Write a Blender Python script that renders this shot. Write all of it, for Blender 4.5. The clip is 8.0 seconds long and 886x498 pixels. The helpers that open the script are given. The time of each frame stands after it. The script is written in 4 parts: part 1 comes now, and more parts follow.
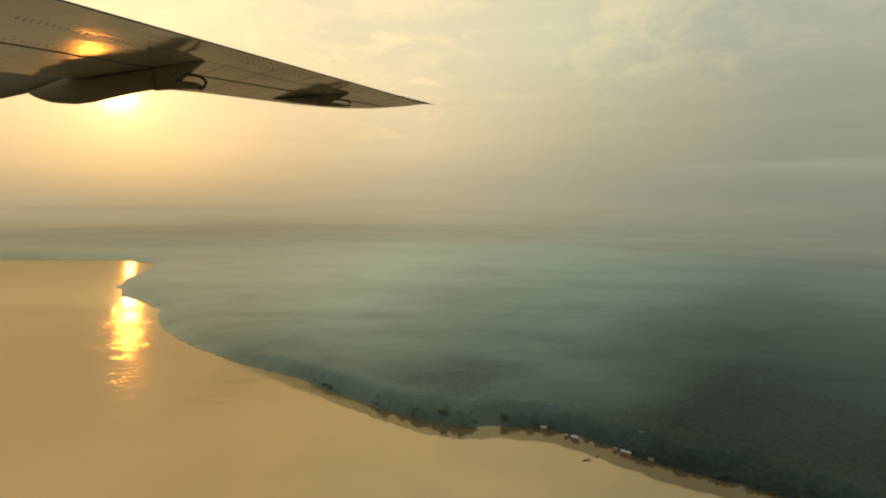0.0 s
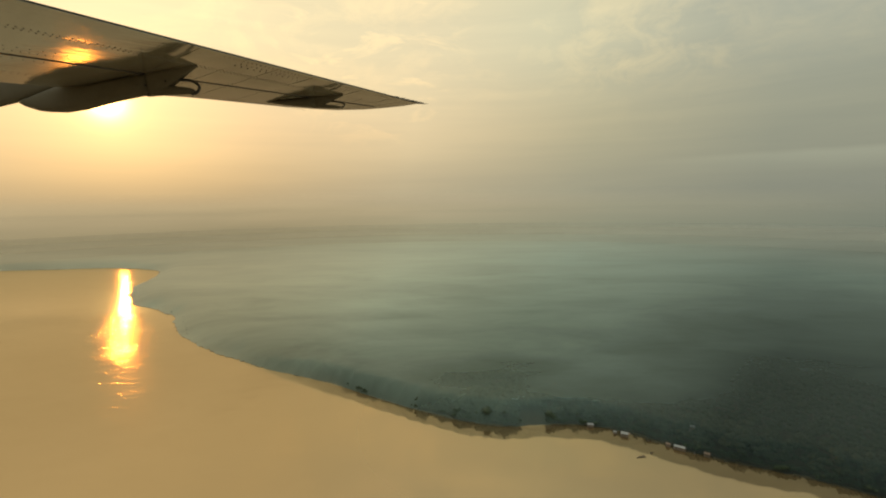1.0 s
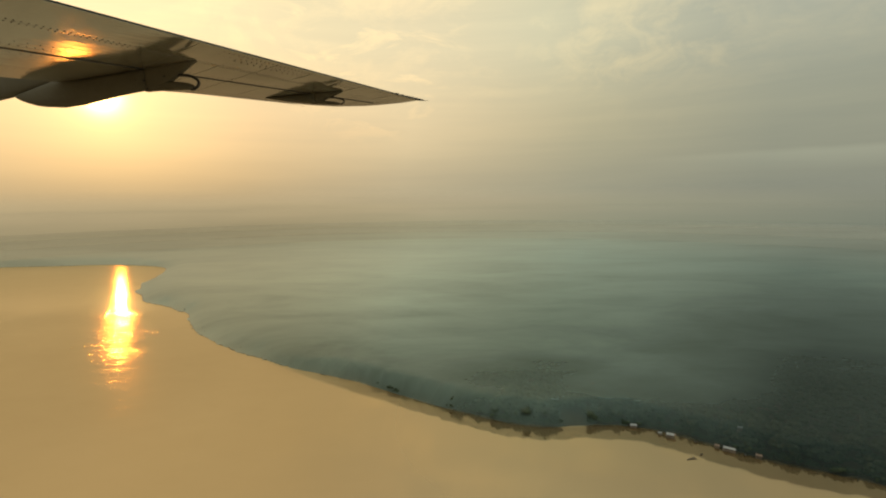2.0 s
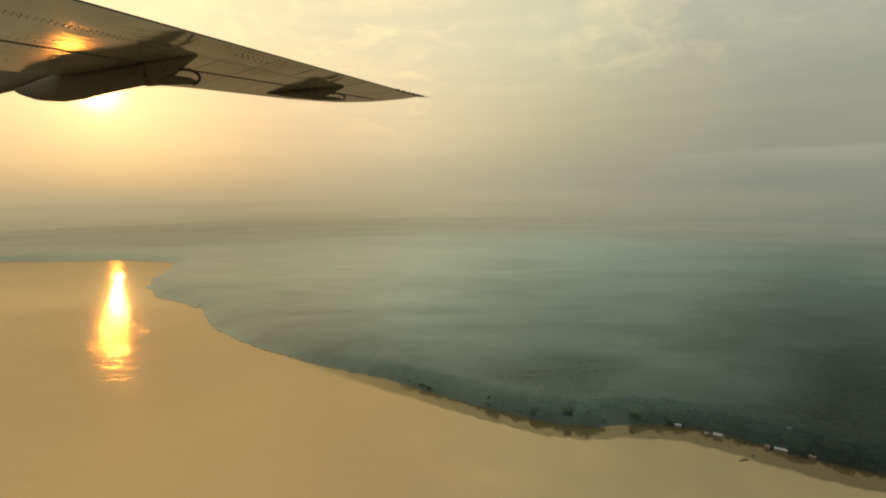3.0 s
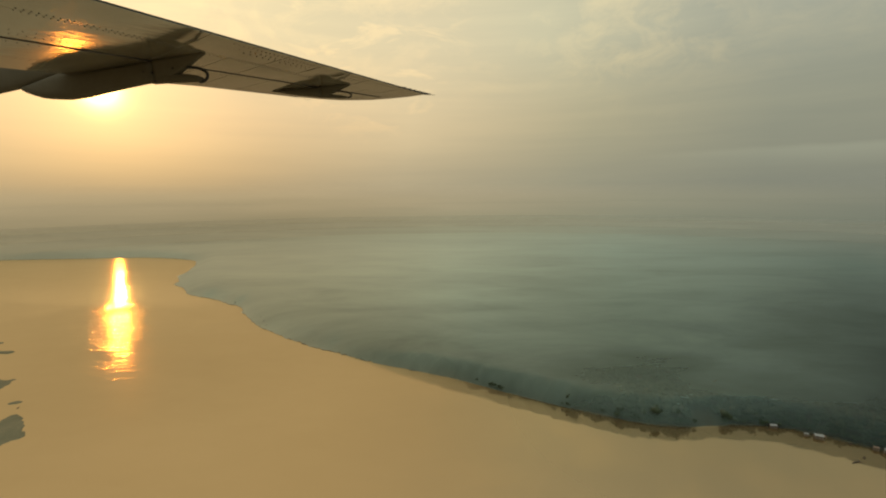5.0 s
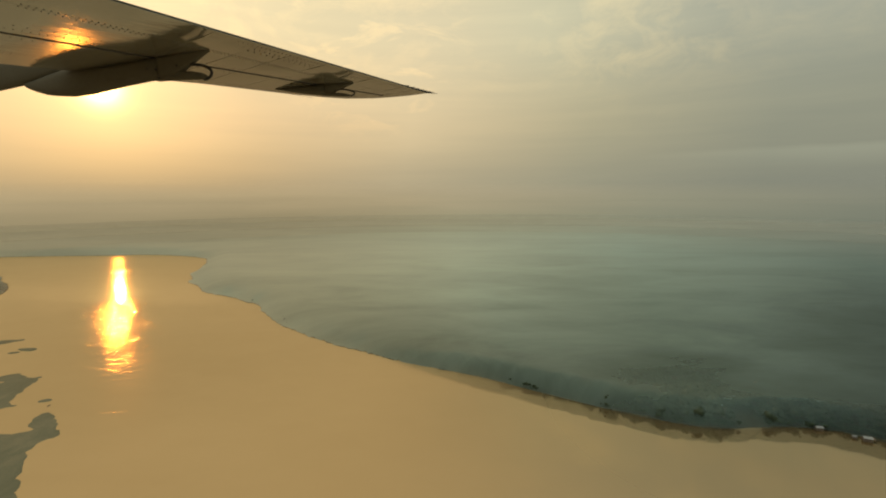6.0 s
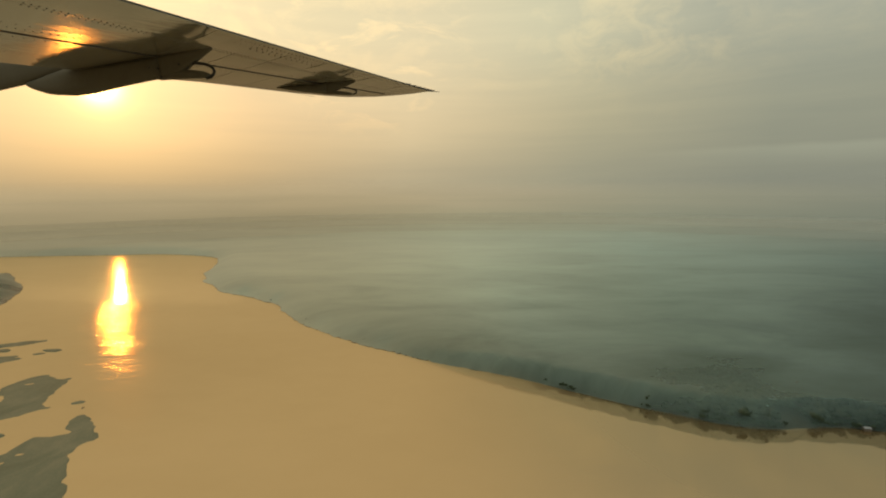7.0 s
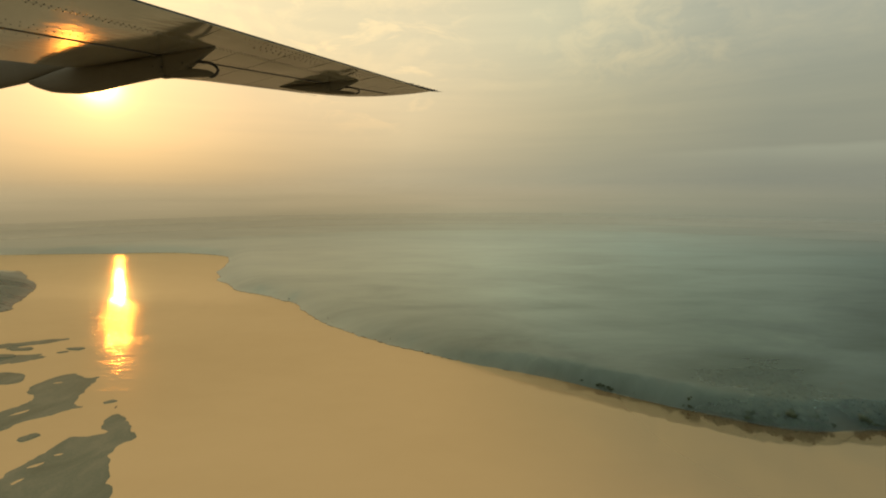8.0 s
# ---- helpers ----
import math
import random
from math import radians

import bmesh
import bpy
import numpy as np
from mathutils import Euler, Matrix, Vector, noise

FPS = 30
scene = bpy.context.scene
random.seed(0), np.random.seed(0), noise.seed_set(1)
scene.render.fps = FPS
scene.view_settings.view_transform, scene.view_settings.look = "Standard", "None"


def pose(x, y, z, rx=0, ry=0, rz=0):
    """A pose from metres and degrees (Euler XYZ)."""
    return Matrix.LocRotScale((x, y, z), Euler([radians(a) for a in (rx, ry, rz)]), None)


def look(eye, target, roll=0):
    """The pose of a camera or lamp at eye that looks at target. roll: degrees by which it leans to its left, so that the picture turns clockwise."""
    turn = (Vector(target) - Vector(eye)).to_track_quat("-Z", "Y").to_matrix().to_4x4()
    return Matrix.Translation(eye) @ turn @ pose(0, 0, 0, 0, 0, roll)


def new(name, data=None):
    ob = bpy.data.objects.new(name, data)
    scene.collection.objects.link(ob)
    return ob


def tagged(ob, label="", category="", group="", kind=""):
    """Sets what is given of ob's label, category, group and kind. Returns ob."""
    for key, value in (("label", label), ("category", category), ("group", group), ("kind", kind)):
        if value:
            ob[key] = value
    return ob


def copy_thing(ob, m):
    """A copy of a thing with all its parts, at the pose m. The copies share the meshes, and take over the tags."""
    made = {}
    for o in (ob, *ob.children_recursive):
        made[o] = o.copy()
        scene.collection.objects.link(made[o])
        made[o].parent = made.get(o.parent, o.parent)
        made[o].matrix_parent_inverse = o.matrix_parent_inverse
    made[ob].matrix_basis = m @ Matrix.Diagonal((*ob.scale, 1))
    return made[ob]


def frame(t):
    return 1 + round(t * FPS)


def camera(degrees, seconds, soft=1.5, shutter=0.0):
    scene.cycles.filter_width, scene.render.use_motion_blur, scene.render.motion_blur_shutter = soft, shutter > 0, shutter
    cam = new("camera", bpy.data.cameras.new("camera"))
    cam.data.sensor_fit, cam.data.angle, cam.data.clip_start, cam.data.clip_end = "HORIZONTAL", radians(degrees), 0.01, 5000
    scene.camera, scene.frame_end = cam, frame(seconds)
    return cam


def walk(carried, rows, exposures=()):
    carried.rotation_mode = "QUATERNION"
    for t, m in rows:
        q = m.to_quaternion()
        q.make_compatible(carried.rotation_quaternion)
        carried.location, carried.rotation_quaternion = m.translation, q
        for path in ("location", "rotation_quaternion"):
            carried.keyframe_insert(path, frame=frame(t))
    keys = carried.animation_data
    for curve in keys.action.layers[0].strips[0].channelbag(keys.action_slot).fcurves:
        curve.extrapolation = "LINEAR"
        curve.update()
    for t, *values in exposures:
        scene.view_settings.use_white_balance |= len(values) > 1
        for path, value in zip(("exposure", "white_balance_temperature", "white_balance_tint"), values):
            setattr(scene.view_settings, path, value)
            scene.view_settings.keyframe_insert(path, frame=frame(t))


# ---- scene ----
# Camera: flown low along a river at dusk, looking out across the water towards the sun.
cam = camera(90.0, 8.0, soft=2.0)
PATH = [
    (0.0, 3.41, -2.72, 119.59, 83.817, -0.552, 1.941),
    (0.5, -8.04, -0.69, 118.63, 83.835, 0.277, 1.566),
    (1.0, -19.48, 1.66, 117.92, 83.754, 0.983, 1.244),
    (1.5, -30.61, 4.25, 117.62, 83.613, 0.993, 1.045),
    (3.0, -63.41, 11.83, 116.10, 83.027, 0.503, 0.666),
    (3.5, -73.94, 13.85, 115.43, 82.941, 0.669, 0.609),
    (4.0, -83.97, 15.97, 114.58, 82.879, 0.819, 0.580),
    (4.5, -93.75, 17.95, 113.67, 82.860, 0.762, 0.736),
    (6.0, -123.30, 22.64, 111.97, 82.718, 0.295, 0.898),
    (6.5, -133.24, 23.85, 112.16, 82.595, 0.346, 0.897),
    (7.0, -143.49, 25.10, 112.26, 82.520, 0.428, 0.863),
    (7.5, -153.84, 26.57, 111.87, 82.474, 0.313, 0.836),
    (8.0, -164.07, 27.88, 110.99, 82.540, 0.185, 0.839),
]
walk(cam, [(t, pose(*p)) for t, *p in PATH], [(0.0, 0.02), (3.0, 0.04), (4.0, 0.05), (4.5, -0.12), (6.0, -0.09), (7.0, -0.04), (8.0, -0.03)])

# ---- light: hazy sky, low sun over the far bank ----
SUN_AZ, SUN_EL = radians(-37.6), radians(10.6)      # azimuth from +y, positive to +x
SUN_DIR = Vector((math.sin(SUN_AZ) * math.cos(SUN_EL), math.cos(SUN_AZ) * math.cos(SUN_EL), math.sin(SUN_EL)))
sun_data = bpy.data.lights.new("sun", "SUN")
sun_data.energy, sun_data.angle, sun_data.color = 1.6, radians(0.6), (1.0, 0.33, 0.045)
sun = new("sun", sun_data)
sun.matrix_world = look((0, 0, 600), Vector((0, 0, 600)) - SUN_DIR)


class Nodes:
    """Short hand for building node trees."""

    def __init__(self, tree):
        self.tree = tree
        tree.nodes.clear()

    def add(self, kind, values=None, **props):
        node = self.tree.nodes.new(kind)
        if "operation" in props:
            node.operation = props["operation"]
        if "use_clamp" in props:
            node.use_clamp = props["use_clamp"]
        if "data_type" in props:
            node.data_type, node.blend_type = props["data_type"], props["blend_type"]
        if "interpolation_type" in props:
            node.interpolation_type = props["interpolation_type"]
        for key, value in (values or {}).items():
            if isinstance(value, bpy.types.NodeSocket):
                self.tree.links.new(value, node.inputs[key])
            else:
                node.inputs[key].default_value = value
        return node

    def math(self, op, a, b=0.0, clamp=False):
        return self.add("ShaderNodeMath", {0: a, 1: b}, operation=op, use_clamp=clamp).outputs[0]

    def vmath(self, op, a, b=(0, 0, 0)):
        node = self.add("ShaderNodeVectorMath", {0: a, 1: b}, operation=op)
        return node.outputs["Value"] if op == "DOT_PRODUCT" else node.outputs[0]

    def ramp(self, fac, stops, mode="LINEAR"):
        node = self.add("ShaderNodeValToRGB", {0: fac})
        node.color_ramp.interpolation = mode
        els = node.color_ramp.elements
        while len(els) < len(stops):
            els.new(0.5)
        for el, (pos, col) in zip(els, stops):
            el.position = pos
            el.color = (*col, 1) if isinstance(col, tuple) else (col, col, col, 1)
        return node.outputs[0]

    def mix(self, fac, a, b, mode="MIX"):
        return self.add("ShaderNodeMix", {0: fac, 6: a, 7: b}, data_type="RGBA", blend_type=mode).outputs[2]

    def span(self, value, a, b, c, d, kind="LINEAR"):
        return self.add("ShaderNodeMapRange", {0: value, 1: a, 2: b, 3: c, 4: d}, interpolation_type=kind).outputs[0]

    def noise(self, vec, scale, detail=4.0, rough=0.55, distort=0.0):
        return self.add("ShaderNodeTexNoise", {"Vector": vec, "Scale": scale, "Detail": detail, "Roughness": rough, "Distortion": distort}).outputs[0]

    def stretch(self, vec, sx, sy, sz, turn=0.0):
        return self.add("ShaderNodeMapping", {"Vector": vec, "Scale": (sx, sy, sz), "Rotation": (0, 0, turn)}).outputs[0]

    def bump(self, height, strength, distance):
        return self.add("ShaderNodeBump", {"Strength": strength, "Distance": distance, "Height": height}).outputs[0]


world = bpy.data.worlds.new("hazy_evening_sky")
scene.world = world
world.use_nodes = True
N = Nodes(world.node_tree)
sky_dir = N.add("ShaderNodeTexCoord").outputs["Generated"]
sky_up = N.add("ShaderNodeSeparateXYZ", {0: sky_dir}).outputs[2]
cosine = N.vmath("DOT_PRODUCT", sky_dir, tuple(SUN_DIR))
away = N.math("DIVIDE", N.math("ARCCOSINE", N.math("MINIMUM", cosine, 1.0)), math.pi)
upper = N.ramp(away, [(0.0, (0.86, 0.72, 0.42)), (0.10, (0.86, 0.73, 0.44)), (0.19, (0.78, 0.675, 0.43)),
                      (0.27, (0.645, 0.61, 0.41)), (0.37, (0.42, 0.43, 0.33)), (1.0, (0.28, 0.32, 0.32))])
lower = N.ramp(away, [(0.0, (0.52, 0.385, 0.205)), (0.08, (0.51, 0.385, 0.21)), (0.18, (0.475, 0.40, 0.25)),
                      (0.30, (0.345, 0.33, 0.23)), (0.40, (0.25, 0.26, 0.20)), (1.0, (0.22, 0.24, 0.21))])
warm = N.ramp(away, [(0.0, (0.80, 0.565, 0.305)), (0.08, (0.75, 0.55, 0.31)), (0.18, (0.74, 0.59, 0.35)),
                     (0.30, (0.46, 0.42, 0.27)), (0.40, (0.32, 0.325, 0.24)), (1.0, (0.22, 0.25, 0.22))])
sky_col = N.mix(N.span(sky_up, -0.01, 0.19, 0, 1, "SMOOTHSTEP"), lower, warm)
sky_col = N.mix(N.span(sky_up, 0.13, 0.36, 0, 1, "SMOOTHSTEP"), sky_col, upper)
sky_col = N.mix(N.span(sky_up, 0.44, 0.85, 0, 0.9, "SMOOTHSTEP"), sky_col, (0.66, 0.68, 0.60, 1))
# thin cloud: long streaks low down, soft heaps higher up
streaks = N.noise(N.stretch(sky_dir, 0.8, 0.8, 13.0), 2.7, 5, 0.55, 0.3)
heaps = N.noise(N.stretch(sky_dir, 1.0, 1.0, 2.0), 6.0, 8, 0.64, 0.4)
heap_here = N.span(N.vmath("DOT_PRODUCT", sky_dir, (0.38, 0.882, 0.278)), 0.975, 0.998, 0.0, 1.0, "SMOOTHSTEP")
cloud = N.math("MULTIPLY", N.span(heaps, 0.47, 0.66, 0, 1), N.math("ADD", N.span(sky_up, 0.17, 0.30, 0, 0.6), N.math("MULTIPLY", heap_here, 0.2)))
billows = N.noise(N.stretch(sky_dir, 1.0, 1.0, 1.5), 13.0, 9, 0.62, 0.6)
cloud = N.math("MAXIMUM", cloud, N.math("MULTIPLY", N.math("MULTIPLY", N.span(billows, 0.42, 0.62, 0, 0.7), heap_here), N.span(sky_up, 0.19, 0.25, 0, 1)))
wisp_here = N.span(N.vmath("DOT_PRODUCT", sky_dir, (-0.16, 0.934, 0.32)), 0.972, 0.996, 0.0, 1.0, "SMOOTHSTEP")
wisps = N.noise(N.stretch(sky_dir, 1.0, 1.0, 3.2), 7.5, 7, 0.62, 1.1)
cloud = N.math("MAXIMUM", cloud, N.math("MULTIPLY", N.span(wisps, 0.52, 0.66, 0, 0.75), wisp_here))
sky_col = N.mix(cloud, sky_col, N.mix(1.0, sky_col, (1.32, 1.21, 1.08, 1), "MULTIPLY"))
sky_col = N.mix(N.span(streaks, 0.34, 0.68, 0.0, 0.36), N.mix(1.0, sky_col, (1.05, 1.04, 1.03, 1), "MULTIPLY"), N.mix(1.0, sky_col, (0.84, 0.87, 0.92, 1), "MULTIPLY"))
bar_up = N.math("ADD", sky_up, N.math("MULTIPLY", N.noise(N.stretch(sky_dir, 1, 1, 0), 5.0, 3), 0.012))
bar = N.math("MULTIPLY", N.math("MULTIPLY", N.span(bar_up, 0.045, 0.075, 0, 1), N.span(bar_up, 0.077, 0.086, 1, 0)), N.span(away, 0.33, 0.42, 0, 0.17))
sky_col = N.mix(bar, sky_col, N.mix(1.0, sky_col, (2.0, 2.0, 1.9, 1), "MULTIPLY"))
glow = N.math("ADD", N.math("MULTIPLY", N.math("POWER", cosine, 3000.0), 9.0),
              N.math("ADD", N.math("MULTIPLY", N.math("POWER", cosine, 500.0), 0.4),
                     N.math("MULTIPLY", N.math("POWER", cosine, 70.0), 0.12)))
glow_col = N.mix(1.0, (1.0, 0.58, 0.17, 1), N.add("ShaderNodeCombineColor", {0: glow, 1: glow, 2: glow}).outputs[0], "MULTIPLY")
nishita = N.add("ShaderNodeTexSky")
nishita.sky_type, nishita.sun_disc, nishita.sun_elevation, nishita.sun_rotation = "NISHITA", False, SUN_EL, SUN_AZ
nishita.dust_density, nishita.air_density = 6.0, 1.5
sky_col = N.mix(1.0, sky_col, glow_col, "ADD")
sky_col = N.mix(1.0, sky_col, N.mix(1.0, nishita.outputs[0], (0.006, 0.006, 0.006, 1), "MULTIPLY"), "ADD")
N.add("ShaderNodeOutputWorld", {0: N.add("ShaderNodeBackground", {0: sky_col, 1: 1.0}).outputs[0]})


# ---- materials ----
def material(name):
    mat = bpy.data.materials.new(name)
    mat.use_nodes = True
    return mat, Nodes(mat.node_tree)


def finish(n, **values):
    bsdf = n.add("ShaderNodeBsdfPrincipled", {k.replace("_", " "): v for k, v in values.items()})
    n.add("ShaderNodeOutputMaterial", {0: bsdf.outputs[0]})


def coords(n):
    return n.add("ShaderNodeTexCoord").outputs["Object"]


def make_water():
    mat, n = material("silty_river_water")
    pos = n.add("ShaderNodeNewGeometry").outputs["Position"]
    silt = n.math("ADD", n.math("MULTIPLY", n.noise(n.stretch(pos, 1, 2.2, 1, 0.5), 0.006, 4, 0.5, 0.8), 0.6), n.math("MULTIPLY", n.noise(n.stretch(pos, 1, 1.6, 1, 0.5), 0.045, 4, 0.6, 0.5), 0.4))
    body = n.ramp(silt, [(0.3, (0.545, 0.395, 0.192)), (0.7, (0.575, 0.418, 0.207))])
    # unseen far water darkened, to shade what the wing mirrors
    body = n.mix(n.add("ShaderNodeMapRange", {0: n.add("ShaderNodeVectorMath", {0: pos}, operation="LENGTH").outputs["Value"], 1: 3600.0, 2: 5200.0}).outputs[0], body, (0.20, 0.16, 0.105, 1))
    # calm and smooth under the near bank, ruffled out in the stream, rough on the open reach far away
    east = n.add("ShaderNodeSeparateXYZ", {0: pos}).outputs[0]
    reach = n.add("ShaderNodeVectorMath", {0: pos}, operation="LENGTH").outputs["Value"]
    north = n.add("ShaderNodeSeparateXYZ", {0: pos}).outputs[1]
    open_water = n.span(east, -190.0, -50.0, 1.0, 0.12, "SMOOTHSTEP")
    chop = n.noise(n.stretch(pos, 0.30, 1.0, 1, -0.64), 0.16, 4, 0.6, 0.3)
    ripple = n.noise(n.stretch(pos, 0.35, 1.0, 1, -0.64), 0.5, 3, 0.55)
    patches = n.span(n.noise(n.stretch(pos, 1, 2.5, 1, -0.64), 0.011, 3, 0.5), 0.38, 0.62, 0.4, 1.0)
    swell = n.noise(n.stretch(pos, 0.3, 1.0, 1, -0.64), 0.06, 3, 0.5)
    # a belt of wind across the stream, calmer on both sides of it
    belt = n.math("MULTIPLY", n.span(north, 410.0, 510.0, 3.2, 0.7, "SMOOTHSTEP"), n.span(north, 285.0, 365.0, 0.28, 1.0, "SMOOTHSTEP"))
    patches = n.math("MULTIPLY", patches, belt)
    height = n.math("MULTIPLY", n.math("ADD", n.math("MULTIPLY", n.math("MULTIPLY", ripple, patches), 0.10), n.math("ADD", n.math("MULTIPLY", n.math("MULTIPLY", chop, patches), 0.72), n.math("MULTIPLY", swell, 0.07))), open_water)
    normal = n.bump(height, 0.5, 1.0)
    fresnel = n.math("MINIMUM", n.add("ShaderNodeFresnel", {0: 1.36}).outputs[0], 0.4)
    # wind-ruffled film over the whole river, and glassy slicks that are widest under the near bank
    ruffled = n.add("ShaderNodeBsdfGlossy", {0: (1, 0.92, 0.78, 1), 1: n.math("ADD", n.math("MAXIMUM", n.span(north, 300.0, 360.0, 0.15, 0.045), n.span(north, 430.0, 520.0, 0.045, 0.035)), n.span(reach, 3500.0, 5000.0, 0.0, 0.14)), "Normal": normal}).outputs[0]
    glassy = n.add("ShaderNodeBsdfGlossy", {0: (0.84, 0.68, 0.43, 1), 1: n.span(n.math("MULTIPLY", patches, open_water), 0.1, 1.0, 0.06, 0.12), "Normal": normal}).outputs[0]
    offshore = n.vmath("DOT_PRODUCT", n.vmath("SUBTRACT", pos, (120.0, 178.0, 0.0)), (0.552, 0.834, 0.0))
    calm_and_dim = n.math("MULTIPLY", n.span(offshore, -230.0, -60.0, 0.0, 1.0, "SMOOTHSTEP"), n.span(east, -185.0, -40.0, 0.0, 1.0, "SMOOTHSTEP"))
    # body darkened here to paint in the dimmer side away from the sun
    body = n.mix(calm_and_dim, body, n.mix(1.0, body, (0.30, 0.30, 0.31, 1), "MULTIPLY"))
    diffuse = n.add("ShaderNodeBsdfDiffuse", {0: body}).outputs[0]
    slick = n.math("MULTIPLY", n.span(calm_and_dim, 0.0, 1.0, 0.02, 0.46), n.span(reach, 3000.0, 4500.0, 1.0, 0.0))
    # film share raised on the unseen far reach to brighten the wing's mirrored glint
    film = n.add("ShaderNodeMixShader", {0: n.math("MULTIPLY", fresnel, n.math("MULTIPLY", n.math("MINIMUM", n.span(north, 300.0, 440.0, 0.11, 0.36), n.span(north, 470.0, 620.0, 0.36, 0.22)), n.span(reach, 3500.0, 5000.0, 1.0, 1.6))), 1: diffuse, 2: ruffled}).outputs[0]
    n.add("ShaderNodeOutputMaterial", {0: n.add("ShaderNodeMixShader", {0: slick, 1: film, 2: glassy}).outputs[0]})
    return mat


def make_leaf(name, dark, mid, light):
    mat, n = material(name)
    island = n.add("ShaderNodeNewGeometry").outputs["Random Per Island"]
    each = n.add("ShaderNodeObjectInfo").outputs["Random"]
    pos = n.add("ShaderNodeNewGeometry").outputs["Position"]
    patch = n.noise(pos, 0.02, 3, 0.6)
    pick = n.math("ADD", n.math("MULTIPLY", island, 0.45), n.math("ADD", n.math("MULTIPLY", patch, 0.5), n.math("MULTIPLY", each, 0.15)))
    col = n.ramp(pick, [(0.2, dark), (0.55, mid), (0.9, light)])
    finish(n, Base_Color=col, Roughness=0.8, Specular_IOR_Level=0.12, Normal=n.bump(n.noise(pos, 2.5, 3), 0.5, 0.3))
    return mat


def make_plain(name, a, b, scale, rough, bump=0.2, metal=0.0, depth=0.02):
    mat, n = material(name)
    pos = coords(n)
    big, fine = n.noise(pos, scale, 5, 0.6), n.noise(pos, scale * 9, 3, 0.6)
    mixed = n.math("ADD", n.math("MULTIPLY", big, 0.7), n.math("MULTIPLY", fine, 0.3))
    col = n.ramp(mixed, [(0.35, a), (0.65, b)])
    finish(n, Base_Color=col, Roughness=n.span(fine, 0.3, 0.7, rough - 0.08, rough + 0.08), Metallic=metal, Normal=n.bump(mixed, bump, depth))
    return mat


def make_wing_paint(name, a, b, rough, metal, gloss=0.6):
    """Glossy aircraft paint, a little wavy over the ribs, with stains and mirrored bands painted as streaks."""
    mat, n = material(name)
    pos = coords(n)
    streak_tone = n.noise(n.stretch(pos, 0.004, 0.0012, 0.004), 1.0, 5, 0.6)
    fine = n.noise(pos, 0.05, 4, 0.6)
    wave = n.noise(n.stretch(pos, 0.0035, 0.008, 0.01), 1.0, 2, 0.4)
    dents = n.noise(n.stretch(pos, 0.012, 0.035, 0.02), 1.0, 2, 0.5)
    ribs = n.noise(n.stretch(pos, 0.006, 0.030, 0.02), 1.0, 3, 0.55)
    wave = n.math("ADD", wave, n.math("ADD", n.math("MULTIPLY", dents, 0.32), n.math("MULTIPLY", ribs, 0.4)))
    col = n.ramp(n.math("ADD", n.math("MULTIPLY", streak_tone, 0.75), n.math("MULTIPLY", fine, 0.25)), [(0.3, a), (0.65, b)])
    finish(n, Base_Color=col, Metallic=metal, Roughness=n.span(fine, 0.3, 0.7, rough, rough + 0.06), Specular_IOR_Level=gloss,
           Normal=n.bump(wave, 0.20, 6.0))
    return mat


